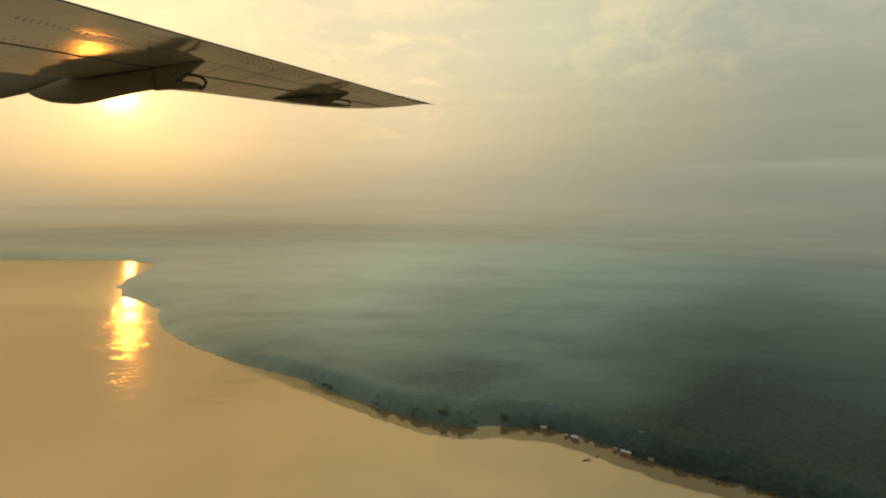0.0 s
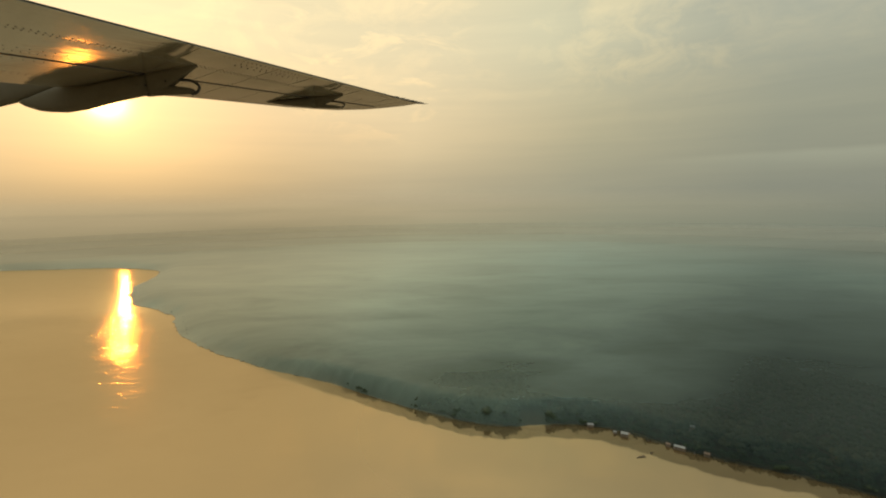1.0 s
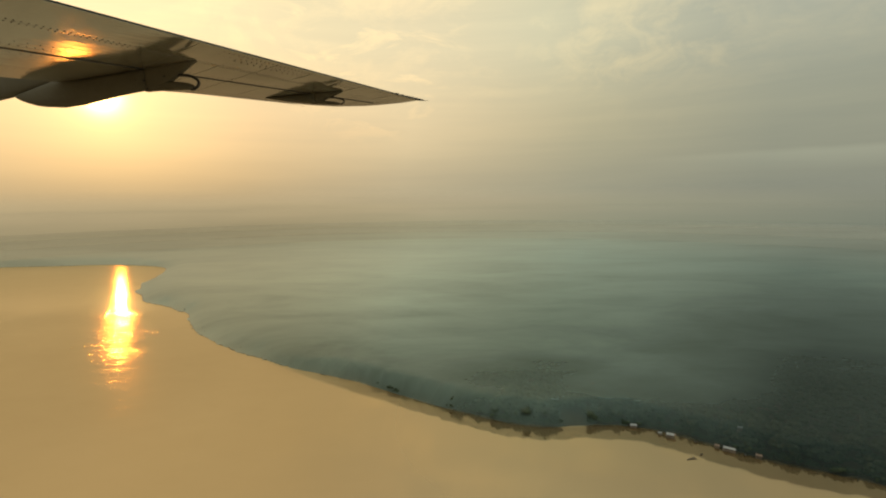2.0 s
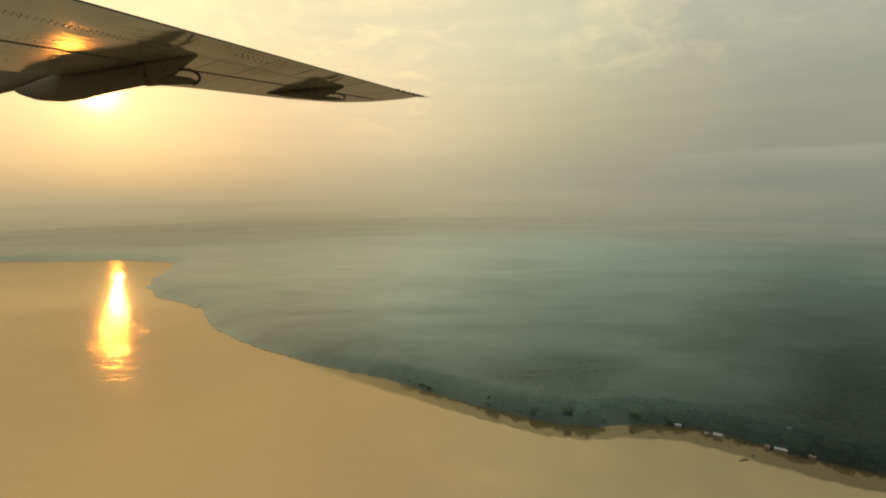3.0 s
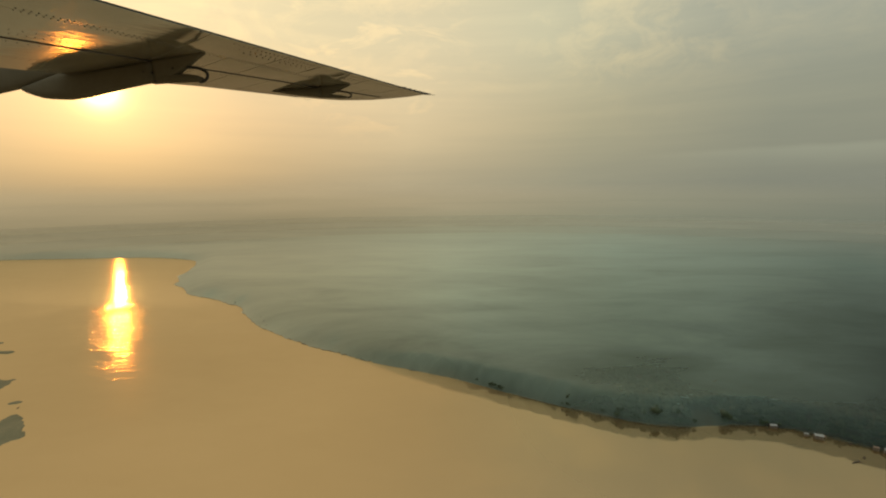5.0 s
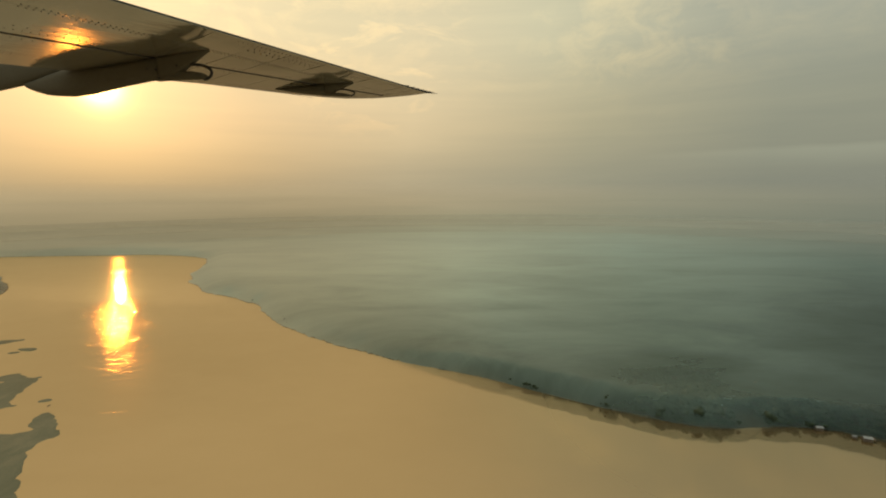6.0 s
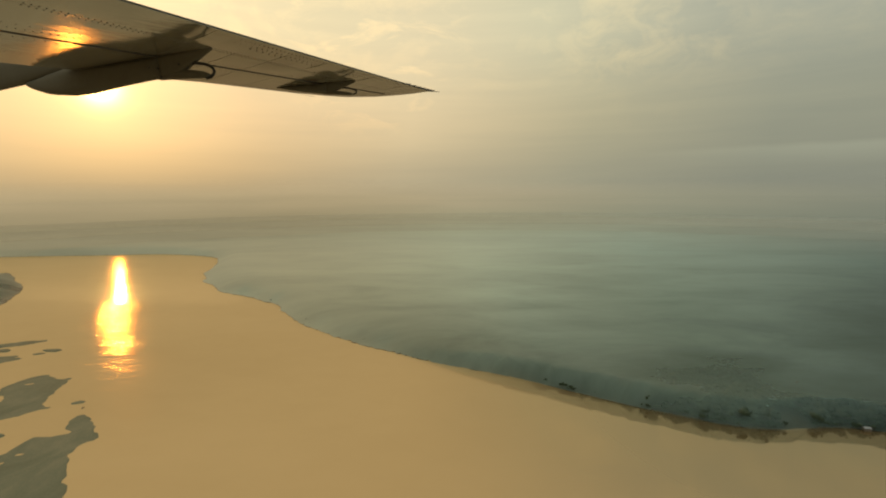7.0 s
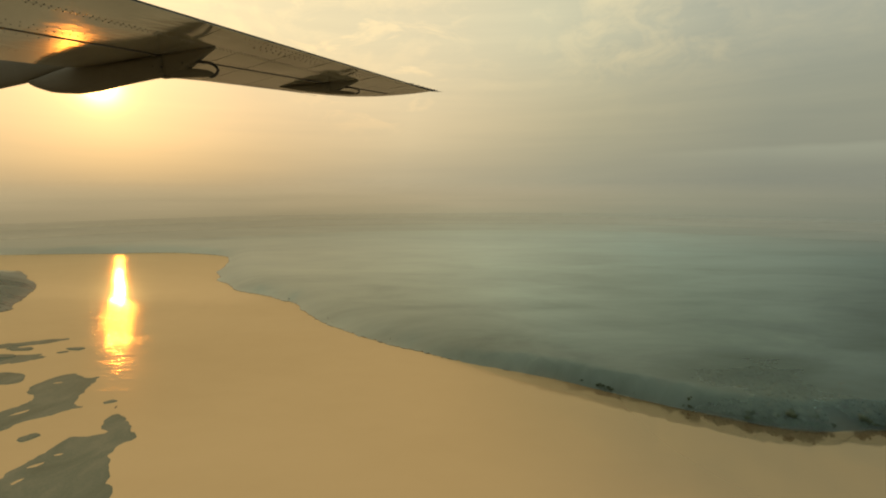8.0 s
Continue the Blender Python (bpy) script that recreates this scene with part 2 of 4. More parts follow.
def make_haze():
    """Sheet standing for aerial haze: thicker with the way from the flight line, torn into streaks."""
    mat, n = material("aerial_haze_sheet")
    pos = n.add("ShaderNodeNewGeometry").outputs["Position"]
    east, north, high = n.add("ShaderNodeSeparateXYZ", {0: pos}).outputs
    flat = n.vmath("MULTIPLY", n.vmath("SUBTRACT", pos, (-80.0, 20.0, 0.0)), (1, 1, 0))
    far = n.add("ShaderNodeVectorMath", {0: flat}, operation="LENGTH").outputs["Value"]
    sunward = n.vmath("DOT_PRODUCT", n.vmath("NORMALIZE", flat), (-0.61, 0.792, 0.0))
    # thinned to the east, darkening the side away from the sun
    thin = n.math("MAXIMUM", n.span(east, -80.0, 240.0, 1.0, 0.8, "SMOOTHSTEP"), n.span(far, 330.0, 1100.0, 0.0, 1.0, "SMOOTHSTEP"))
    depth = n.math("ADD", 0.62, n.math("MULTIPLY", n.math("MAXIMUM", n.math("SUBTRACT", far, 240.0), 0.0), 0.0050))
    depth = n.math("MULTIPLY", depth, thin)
    # thinner where it runs out at the water
    hem = n.add("ShaderNodeMapRange", {0: high, 1: 0.5, 2: 10.5, 3: n.math("MAXIMUM", n.span(far, 280.0, 560.0, 0.64, 0.98), n.span(east, -150.0, 60.0, 1.1, 0.64)), 4: 1.0}).outputs[0]
    depth = n.math("MULTIPLY", depth, hem)
    by_isle = n.math("MULTIPLY", n.span(east, -580.0, -560.0, 1.0, 0.0), n.span(north, 690.0, 760.0, 1.0, 0.0))
    depth = n.math("MULTIPLY", depth, n.span(by_isle, 0.0, 1.0, 1.0, 0.12))      # thinned over the island to darken it
    # smoke drifting along the bank behind the houses
    aside = n.vmath("DOT_PRODUCT", n.vmath("SUBTRACT", pos, (82.0, 276.0, 0.0)), (0.69, 0.724, 0.0))
    along = n.vmath("DOT_PRODUCT", n.vmath("SUBTRACT", pos, (82.0, 276.0, 0.0)), (0.724, -0.69, 0.0))
    aside = n.math("ABSOLUTE", n.math("ADD", aside, n.span(n.noise(pos, 0.018, 4), 0.3, 0.7, -16.0, 16.0)))
    plume = n.math("MULTIPLY", n.span(aside, 1.0, 30.0, 0.24, 0.0, "SMOOTHSTEP"),
                   n.math("MULTIPLY", n.span(along, -120.0, -40.0, 0.0, 1.0, "SMOOTHSTEP"), n.span(along, 40.0, 110.0, 1.0, 0.0, "SMOOTHSTEP")))
    depth = n.math("ADD", depth, n.math("MULTIPLY", plume, n.span(n.noise(n.stretch(pos, 1.0, 1.0, 0.0), 0.05, 5, 0.65), 0.3, 0.7, 0.4, 1.5)))
    wisps = n.noise(n.stretch(pos, 0.45, 1.0, 0.0, 0.35), 0.008, 6, 0.6, 0.7)
    banks = n.noise(n.stretch(pos, 0.5, 1.0, 0.0, 0.1), 0.0021, 3, 0.5, 0.4)
    torn = n.math("MULTIPLY", n.span(wisps, 0.34, 0.68, 0.72, 1.4), n.span(banks, 0.34, 0.66, 0.9, 1.15))
    torn = n.add("ShaderNodeMix", {0: n.span(far, 500.0, 2000.0, 0.0, 0.9), 2: torn, 3: 1.25}).outputs[0]
    drifts = n.noise(n.stretch(pos, 0.5, 1.0, 0.0, 0.35), 0.021, 5, 0.6, 0.5)
    torn = n.math("MULTIPLY", torn, n.span(drifts, 0.34, 0.66, 0.80, 1.24))
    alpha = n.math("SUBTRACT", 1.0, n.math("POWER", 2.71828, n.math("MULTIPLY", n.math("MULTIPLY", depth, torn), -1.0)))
    # tint paints sun scatter: warm sunwards, dim and bluish away, pale by the sky
    near_tint = n.ramp(sunward, [(0.12, (0.108, 0.158, 0.154)), (0.22, (0.20, 0.285, 0.272)), (0.38, (0.325, 0.458, 0.428)), (0.55, (0.38, 0.52, 0.462)), (0.80, (0.60, 0.745, 0.645)), (0.98, (0.68, 0.72, 0.55))])
    mid_tint = n.ramp(sunward, [(0.2, (0.29, 0.42, 0.415)), (0.55, (0.575, 0.75, 0.69)), (0.82, (0.82, 0.92, 0.77)), (0.98, (0.80, 0.79, 0.60))])
    sky_tint = n.ramp(sunward, [(0.2, (0.56, 0.62, 0.57)), (0.55, (0.68, 0.72, 0.61)), (0.82, (0.70, 0.70, 0.54)), (0.98, (0.61, 0.57, 0.42))])
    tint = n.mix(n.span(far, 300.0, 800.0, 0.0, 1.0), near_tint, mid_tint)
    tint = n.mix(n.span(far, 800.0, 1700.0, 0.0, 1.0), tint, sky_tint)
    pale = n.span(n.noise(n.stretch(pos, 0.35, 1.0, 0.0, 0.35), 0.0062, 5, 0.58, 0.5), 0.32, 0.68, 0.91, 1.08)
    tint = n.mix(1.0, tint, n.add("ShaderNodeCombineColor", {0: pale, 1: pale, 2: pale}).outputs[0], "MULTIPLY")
    level = n.add("ShaderNodeCombineXYZ", {2: 1.0}).outputs[0]      # a layer, lit alike on its flat roof and its front
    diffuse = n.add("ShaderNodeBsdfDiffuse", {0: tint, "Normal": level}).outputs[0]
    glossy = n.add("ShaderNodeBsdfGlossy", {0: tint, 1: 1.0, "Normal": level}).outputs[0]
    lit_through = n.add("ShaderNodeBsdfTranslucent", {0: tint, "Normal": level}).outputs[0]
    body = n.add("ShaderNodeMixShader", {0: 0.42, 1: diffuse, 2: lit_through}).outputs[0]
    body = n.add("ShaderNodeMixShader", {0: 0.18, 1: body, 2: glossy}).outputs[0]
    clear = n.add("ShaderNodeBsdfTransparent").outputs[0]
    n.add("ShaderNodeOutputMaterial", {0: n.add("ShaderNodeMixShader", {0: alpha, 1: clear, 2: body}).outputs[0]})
    return mat


WATER = make_water()
LEAF = make_leaf("rainforest_leaves", (0.036, 0.054, 0.033), (0.048, 0.069, 0.042), (0.064, 0.088, 0.053))
# lighter copy of LEAF, haze over the bank trees put into the colour
BUSH = make_leaf("hazed_bank_leaves", (0.044, 0.061, 0.038), (0.058, 0.078, 0.048), (0.076, 0.098, 0.060))


def make_meadow():
    """Matted water plants: grey-green with paler, drier patches and wet dark streaks."""
    mat, n = material("floating_meadow")
    pos = n.add("ShaderNodeNewGeometry").outputs["Position"]
    broad = n.noise(n.stretch(pos, 1, 0.6, 1, 0.6), 0.06, 5, 0.6, 0.6)
    fine = n.noise(pos, 1.1, 4, 0.65)
    mixed = n.math("ADD", n.math("MULTIPLY", broad, 0.75), n.math("MULTIPLY", fine, 0.25))
    col = n.ramp(mixed, [(0.34, (0.115, 0.135, 0.09)), (0.5, (0.155, 0.172, 0.115)), (0.66, (0.22, 0.215, 0.14))])
    finish(n, Base_Color=col, Roughness=n.span(broad, 0.35, 0.65, 0.8, 0.95), Specular_IOR_Level=0.08, Normal=n.bump(fine, 0.4, 0.25))
    return mat


MAT_GREEN = make_meadow()
TRUNK = make_plain("dark_bark", (0.030, 0.026, 0.020), (0.060, 0.052, 0.040), 0.8, 0.85, 0.4)
BARK = make_plain("pale_bark", (0.13, 0.11, 0.085), (0.26, 0.23, 0.18), 0.8, 0.85, 0.4)
SOIL = make_plain("forest_floor", (0.035, 0.036, 0.018), (0.075, 0.064, 0.034), 0.05, 0.9, 0.5, depth=0.3)
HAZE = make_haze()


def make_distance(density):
    """Glowing see-through curtain standing for far haze, painted warmer sunwards; it thins out above the horizon."""
    mat, n = material("glowing_haze_curtain")
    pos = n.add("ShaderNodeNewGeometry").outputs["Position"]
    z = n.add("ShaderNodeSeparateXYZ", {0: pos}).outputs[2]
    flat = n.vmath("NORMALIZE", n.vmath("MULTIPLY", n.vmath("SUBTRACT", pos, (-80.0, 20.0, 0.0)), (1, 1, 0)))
    sunward = n.vmath("DOT_PRODUCT", flat, (-0.61, 0.792, 0.0))
    low = n.ramp(sunward, [(0.1, (0.19, 0.21, 0.16)), (0.5, (0.26, 0.265, 0.185)), (0.8, (0.345, 0.315, 0.195)), (0.96, (0.32, 0.265, 0.15))])
    high = n.ramp(sunward, [(0.1, (0.24, 0.25, 0.19)), (0.5, (0.34, 0.325, 0.22)), (0.8, (0.47, 0.39, 0.24)), (0.96, (0.49, 0.385, 0.215))])
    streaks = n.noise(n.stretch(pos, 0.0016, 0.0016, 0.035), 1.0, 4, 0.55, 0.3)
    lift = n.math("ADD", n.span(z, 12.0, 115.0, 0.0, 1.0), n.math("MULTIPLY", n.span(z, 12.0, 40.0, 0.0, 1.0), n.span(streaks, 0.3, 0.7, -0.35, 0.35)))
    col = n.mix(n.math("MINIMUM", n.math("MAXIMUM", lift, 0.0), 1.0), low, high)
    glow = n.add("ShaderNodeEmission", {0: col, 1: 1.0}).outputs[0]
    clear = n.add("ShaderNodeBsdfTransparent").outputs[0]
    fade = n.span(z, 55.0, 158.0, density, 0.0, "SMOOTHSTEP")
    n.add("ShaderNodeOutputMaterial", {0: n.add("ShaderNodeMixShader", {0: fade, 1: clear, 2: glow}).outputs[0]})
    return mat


TIN = make_plain("pale_tin_roof", (0.27, 0.28, 0.275), (0.42, 0.43, 0.42), 0.6, 0.5, 0.15)
RUST = make_plain("rusty_tin_roof", (0.20, 0.13, 0.085), (0.36, 0.27, 0.20), 0.7, 0.6, 0.2)
PLANK = make_plain("weathered_planks", (0.11, 0.085, 0.06), (0.24, 0.19, 0.14), 0.9, 0.8, 0.3)
DARK = make_plain("opening_shade", (0.012, 0.011, 0.010), (0.022, 0.020, 0.018), 1.0, 0.8, 0.1)
LOG = make_plain("wet_logs", (0.05, 0.038, 0.026), (0.12, 0.095, 0.068), 0.9, 0.6, 0.4)
SKIN = make_wing_paint("white_wing_paint", (0.36, 0.325, 0.235), (0.57, 0.53, 0.41), 0.05, 0.62)
FAIR = make_wing_paint("grey_fairing_paint", (0.105, 0.092, 0.063), (0.150, 0.133, 0.096), 0.7, 0.0, 0.08)
SEAL = make_plain("black_rubber_seal", (0.012, 0.012, 0.012), (0.024, 0.023, 0.022), 0.02, 0.6, 0.1)
STEEL = make_plain("dull_rivet_steel", (0.06, 0.057, 0.052), (0.13, 0.12, 0.11), 0.05, 0.5, 0.1, 0.5)


# ---- mesh helpers ----
from mathutils.geometry import delaunay_2d_cdt


def mesh_of(name, verts, faces, mat):
    me = bpy.data.meshes.new(name)
    me.from_pydata(verts if isinstance(verts, list) else verts.tolist(), [], faces if isinstance(faces, list) else faces.tolist())
    me.materials.append(mat)
    me.update()
    return me


def from_bm(name, bm, mat, smooth=False):
    me = bpy.data.meshes.new(name)
    bmesh.ops.recalc_face_normals(bm, faces=bm.faces[:])
    bm.to_mesh(me)
    bm.free()
    me.materials.append(mat)
    if smooth:
        me.polygons.foreach_set("use_smooth", [True] * len(me.polygons))
    return me


def part(name, bm, mat, parent, label="", smooth=False):
    ob = new(name, from_bm(name, bm, mat, smooth))
    ob.parent = parent
    return tagged(ob, label)


def box(bm, x0, x1, y0, y1, z0, z1, m=None):
    made = bmesh.ops.create_cube(bm, size=1.0)["verts"]
    t = Matrix.Translation(((x0 + x1) / 2, (y0 + y1) / 2, (z0 + z1) / 2)) @ Matrix.Diagonal((x1 - x0, y1 - y0, z1 - z0, 1))
    bmesh.ops.transform(bm, matrix=(m or Matrix()) @ t, verts=made)
    return made


def tube(bm, points, radii, sides=8):
    """A round bar along points, closed at both ends."""
    pts = [Vector(p) for p in points]
    rings = []
    side = None
    for i, p in enumerate(pts):
        d = (pts[min(i + 1, len(pts) - 1)] - pts[max(i - 1, 0)]).normalized()
        if side is None:
            side = d.cross(Vector((0.3, 0.2, 1) if abs(d.z) < 0.9 else (1, 0, 0))).normalized()
        side = (side - d * side.dot(d)).normalized()
        other = d.cross(side)
        rings.append([bm.verts.new(p + (side * math.cos(a) + other * math.sin(a)) * radii[i])
                      for a in (2 * math.pi * k / sides for k in range(sides))])
    for a, b in zip(rings, rings[1:]):
        for k in range(sides):
            bm.faces.new((a[k], a[(k + 1) % sides], b[(k + 1) % sides], b[k]))
    bm.faces.new(rings[0][::-1])
    bm.faces.new(rings[-1])


def curve_through(points, per=8, rough=0.0, seed=0.0, closed=False):
    """Points along a smooth line through the given ones, roughened like a shore."""
    p = [Vector((x, y, 0)) for x, y in points]
    n = len(p)
    out = []
    for i in range(n if closed else n - 1):
        a, b, c, d = (p[(i + k) % n] if closed else p[min(max(i + k, 0), n - 1)] for k in (-1, 0, 1, 2))
        steps = max(2, int((c - b).length / per))
        for j in range(steps):
            t = j / steps
            q = 0.5 * (2 * b + (c - a) * t + (2 * a - 5 * b + 4 * c - d) * t * t + (3 * b - a - 3 * c + d) * t ** 3)
            s = Vector((q.x * 0.16, q.y * 0.16, seed))
            q += rough * Vector((noise.fractal(s, 0.7, 2.1, 5), noise.fractal(s + Vector((9, 4, 2)), 0.7, 2.1, 5), 0))
            out.append((q.x, q.y))
    if not closed:
        out.append(tuple(p[-1][:2]))
    return out


def plate(bm, outline, z_top, z_low, flare=0.0):
    """A flat sheet of land with a sloping edge."""
    pts = [Vector((x, y, 0)) for x, y in outline]
    n = len(pts)
    top, low = [], []
    area = sum(pts[i].x * pts[(i + 1) % n].y - pts[(i + 1) % n].x * pts[i].y for i in range(n))
    for i in range(n):
        d = (pts[(i + 1) % n] - pts[i - 1]).normalized()
        out = Vector((d.y, -d.x, 0)) * (1 if area > 0 else -1)
        top.append(bm.verts.new(pts[i] + Vector((0, 0, z_top))))
        low.append(bm.verts.new(pts[i] + out * flare + Vector((0, 0, z_low))))
    for i in range(n):
        bm.faces.new((top[i], top[(i + 1) % n], low[(i + 1) % n], low[i]))
    flat, _, tris, *_ = delaunay_2d_cdt([p.xy for p in pts], [], [list(range(n))], 1, 1e-4)
    cap = [bm.verts.new((p.x, p.y, z_top)) for p in flat]
    for tri in tris:
        bm.faces.new([cap[k] for k in tri])
    bmesh.ops.remove_doubles(bm, verts=bm.verts[:], dist=1e-3)


def inside(poly, pts):
    px, py = np.array([p[0] for p in poly]), np.array([p[1] for p in poly])
    qx, qy = np.roll(px, -1), np.roll(py, -1)
    hit = np.zeros(len(pts), bool)
    for ax, ay, bx, by in zip(px, py, qx, qy):
        if ay == by:
            continue
        cross = ((ay > pts[:, 1]) != (by > pts[:, 1])) & (pts[:, 0] < (bx - ax) * (pts[:, 1] - ay) / (by - ay) + ax)
        hit ^= cross
    return hit


# ---- water and land ----
def sheet(name, mat, x0, x1, y0, y1, z, nx=1, ny=1):
    xs, ys = np.linspace(x0, x1, nx + 1), np.linspace(y0, y1, ny + 1)
    verts = [(x, y, z) for y in ys for x in xs]
    faces = [(j * (nx + 1) + i, j * (nx + 1) + i + 1, (j + 1) * (nx + 1) + i + 1, (j + 1) * (nx + 1) + i) for j in range(ny) for i in range(nx)]
    return new(name, mesh_of(name, verts, faces, mat))


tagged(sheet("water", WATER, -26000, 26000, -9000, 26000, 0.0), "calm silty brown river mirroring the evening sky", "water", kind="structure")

SHORE = [(340, 22), (240, 98), (191, 136), (154.9, 160.6), (137.4, 172.7), (121.2, 182.3), (107.7, 187.8), (96.9, 193.9), (87.3, 200.5),
         (78.1, 207.4), (64.7, 216.8), (52.1, 223), (34.8, 225), (19, 223.8), (3.9, 223.5), (-11.1, 227.3), (-23.7, 233.4), (-43.8, 244.1),
         (-66.2, 257.9), (-100.4, 280), (-131, 295), (-150, 303), (-167, 313), (-198, 332), (-231, 356), (-268, 389), (-290, 416), (-304, 434),
         (-309, 445), (-316, 456), (-336, 470), (-356, 487), (-371, 497), (-404, 515), (-430, 548), (-456, 571), (-463, 592), (-471, 606), (-488, 632),
         (-493, 652), (-505, 692), (-528, 746), (-552, 781), (-590, 802), (-640, 820), (-700, 828), (-775, 818), (-900, 809), (-973, 804),
         (-1300, 810), (-1800, 870), (-2800, 1100), (-4900, 1500)]
near_shore = curve_through(SHORE, per=2.2, rough=2.3, seed=1.7)
BANK = near_shore + [(-4900, 4950), (4900, 4950), (4900, -1500), (420, -1500)]
bm = bmesh.new()
plate(bm, BANK, 0.16, -0.3, 0.1)
tagged(new("ground", from_bm("ground", bm, SOIL)), "low dark forested river bank", "ground", kind="structure")

ISLE = [(-584, 425), (-600, 453), (-611, 474), (-631, 503), (-643, 523), (-676, 557), (-706, 580), (-745, 616), (-780, 641), (-805, 640), (-1080, 800), (-1500, 760), (-1700, 560), (-1300, 430), (-766, 345), (-639, 377)]
ISLE = curve_through(ISLE, per=5, rough=2.0, seed=5.1, closed=True)
bm = bmesh.new()
plate(bm, ISLE, 0.3, -0.6, 0.2)
tagged(new("ground", from_bm("ground", bm, SOIL)), "low wooded island in the hazy river", "island", kind="structure")


# ---- forest ----
def crown_proto(rng, leaves, lumps, size=0.19):
    """A crown about 1 m across: a few dark lumps hung about with leafy sprays. Returns vertices and triangles."""
    v, f = [], []
    centres = []
    for k in range(lumps):
        a = 2 * math.pi * (k + rng.random() * 0.7) / lumps
        r = 0.0 if k == 0 else rng.uniform(0.16, 0.30)
        c = Vector((math.cos(a) * r, math.sin(a) * r, rng.uniform(-0.12, 0.20) if k else 0.18))
        rad = rng.uniform(0.19, 0.30)
        centres.append((c, rad))
        bm = bmesh.new()
        bmesh.ops.create_icosphere(bm, subdivisions=1, radius=1.0)
        o = len(v)
        bm.verts.index_update()
        for vert in bm.verts:
            q = vert.co * rad * rng.uniform(0.72, 1.12)
            q.z *= 0.8
            v.append(tuple(c + q))
        f += [tuple(o + w.index for w in face.verts) for face in bm.faces]
        bm.free()
    for _ in range(leaves):
        c, rad = rng.choice(centres)
        d = Vector((rng.gauss(0, 1), rng.gauss(0, 1), rng.gauss(0.25, 0.8))).normalized()
        p = c + Vector((d.x, d.y, d.z * 0.85)) * rad * rng.uniform(0.85, 1.35)
        s = size * rng.uniform(0.5, 1.1)
        t = d.cross(Vector((rng.gauss(0, 1), rng.gauss(0, 1), rng.gauss(0, 1)))).normalized()
        b = d.cross(t)
        n = d * rng.uniform(-0.4, 0.4)
        o = len(v)
        v += [tuple(p - t * s * 0.6), tuple(p + b * s * 0.5 + n * s), tuple(p + t * s * 0.7 - d * s * 0.3), tuple(p - b * s * 0.5 + n * s * 0.5)]
        f += [(o, o + 1, o + 2), (o, o + 2, o + 3)]
    return np.array(v), np.array(f)


def scatter(rng, poly, x0, x1, y0, y1, step):
    xs, ys = np.meshgrid(np.arange(x0, x1, step), np.arange(y0, y1, step))
    pts = np.stack([xs.ravel(), ys.ravel()], 1)
    pts = pts + rng.uniform(-0.45, 0.45, pts.shape) * step
    return pts[inside(poly, pts)]


def shore_gap(pts, line):
    """How far each point lies from a line of points."""
    line = np.array(line)[::2] if len(line) > 900 else np.array(line)
    best = np.full(len(pts), 1e9)
    for p, q in zip(line, line[1:]):
        d = q - p
        t = np.clip(((pts[:, 0] - p[0]) * d[0] + (pts[:, 1] - p[1]) * d[1]) / max(d @ d, 1e-9), 0, 1)
        best = np.minimum(best, (pts[:, 0] - p[0] - d[0] * t) ** 2 + (pts[:, 1] - p[1] - d[1] * t) ** 2)
    return np.sqrt(best)


def forest(name, pts, heights, widths, protos, rng, mat, label):
    verts, faces, o = [], [], 0
    kinds = rng.integers(0, len(protos), len(pts))
    turns = rng.uniform(0, 2 * math.pi, len(pts))
    for (x, y), h, w, k, a in zip(pts, heights, widths, kinds, turns):
        v, f = protos[k]
        c, s = math.cos(a), math.sin(a)
        q = np.empty_like(v)
        q[:, 0] = (v[:, 0] * c - v[:, 1] * s) * w + x
        q[:, 1] = (v[:, 0] * s + v[:, 1] * c) * w + y
        q[:, 2] = 0.2 + h * (0.56 + v[:, 2])
        verts.append(q)
        faces.append(f + o)
        o += len(v)
    verts, faces = np.concatenate(verts), np.concatenate(faces)
    me = bpy.data.meshes.new(name)
    me.vertices.add(len(verts))
    me.vertices.foreach_set("co", verts.ravel())
    me.loops.add(faces.size)
    me.loops.foreach_set("vertex_index", faces.ravel().astype(np.int32))
    me.polygons.add(len(faces))
    me.polygons.foreach_set("loop_start", np.arange(0, faces.size, 3, dtype=np.int32))
    me.materials.append(mat)
    me.update(calc_edges=True)
    return tagged(new(name, me), label, "forest", kind="stuff")


def rolling(pts, scale, seed):
    return np.array([noise.noise(Vector((x * scale, y * scale, seed))) for x, y in pts])


def mist_rise(gap, east, roof):
    """Height of the haze's upper side at a way inland from its edge: steep over the tall trees by the houses, low at the far points."""
    t = np.clip((gap - 5.0) / 35.0, 0, 1)
    low = 0.25 + 1.6 * np.clip(gap / 6.0, 0, 1) + (roof - 1.85) * t * (2 - t)
    u = np.clip(gap / 6.5, 0, 1)
    steep = 0.15 + (roof - 0.15) * u * (2 - u)
    w = np.clip((east + 190.0) / 80.0, 0, 1)
    return low * (1 - w) + steep * w


rng = np.random.default_rng(4)
prng = random.Random(11)
LEAFY = [crown_proto(prng, 46, 4) for _ in range(7)]
PLAIN = [crown_proto(prng, 22, 3, 0.26) for _ in range(6)]
SPARSE = [crown_proto(prng, 6, 2, 0.34) for _ in range(5)]

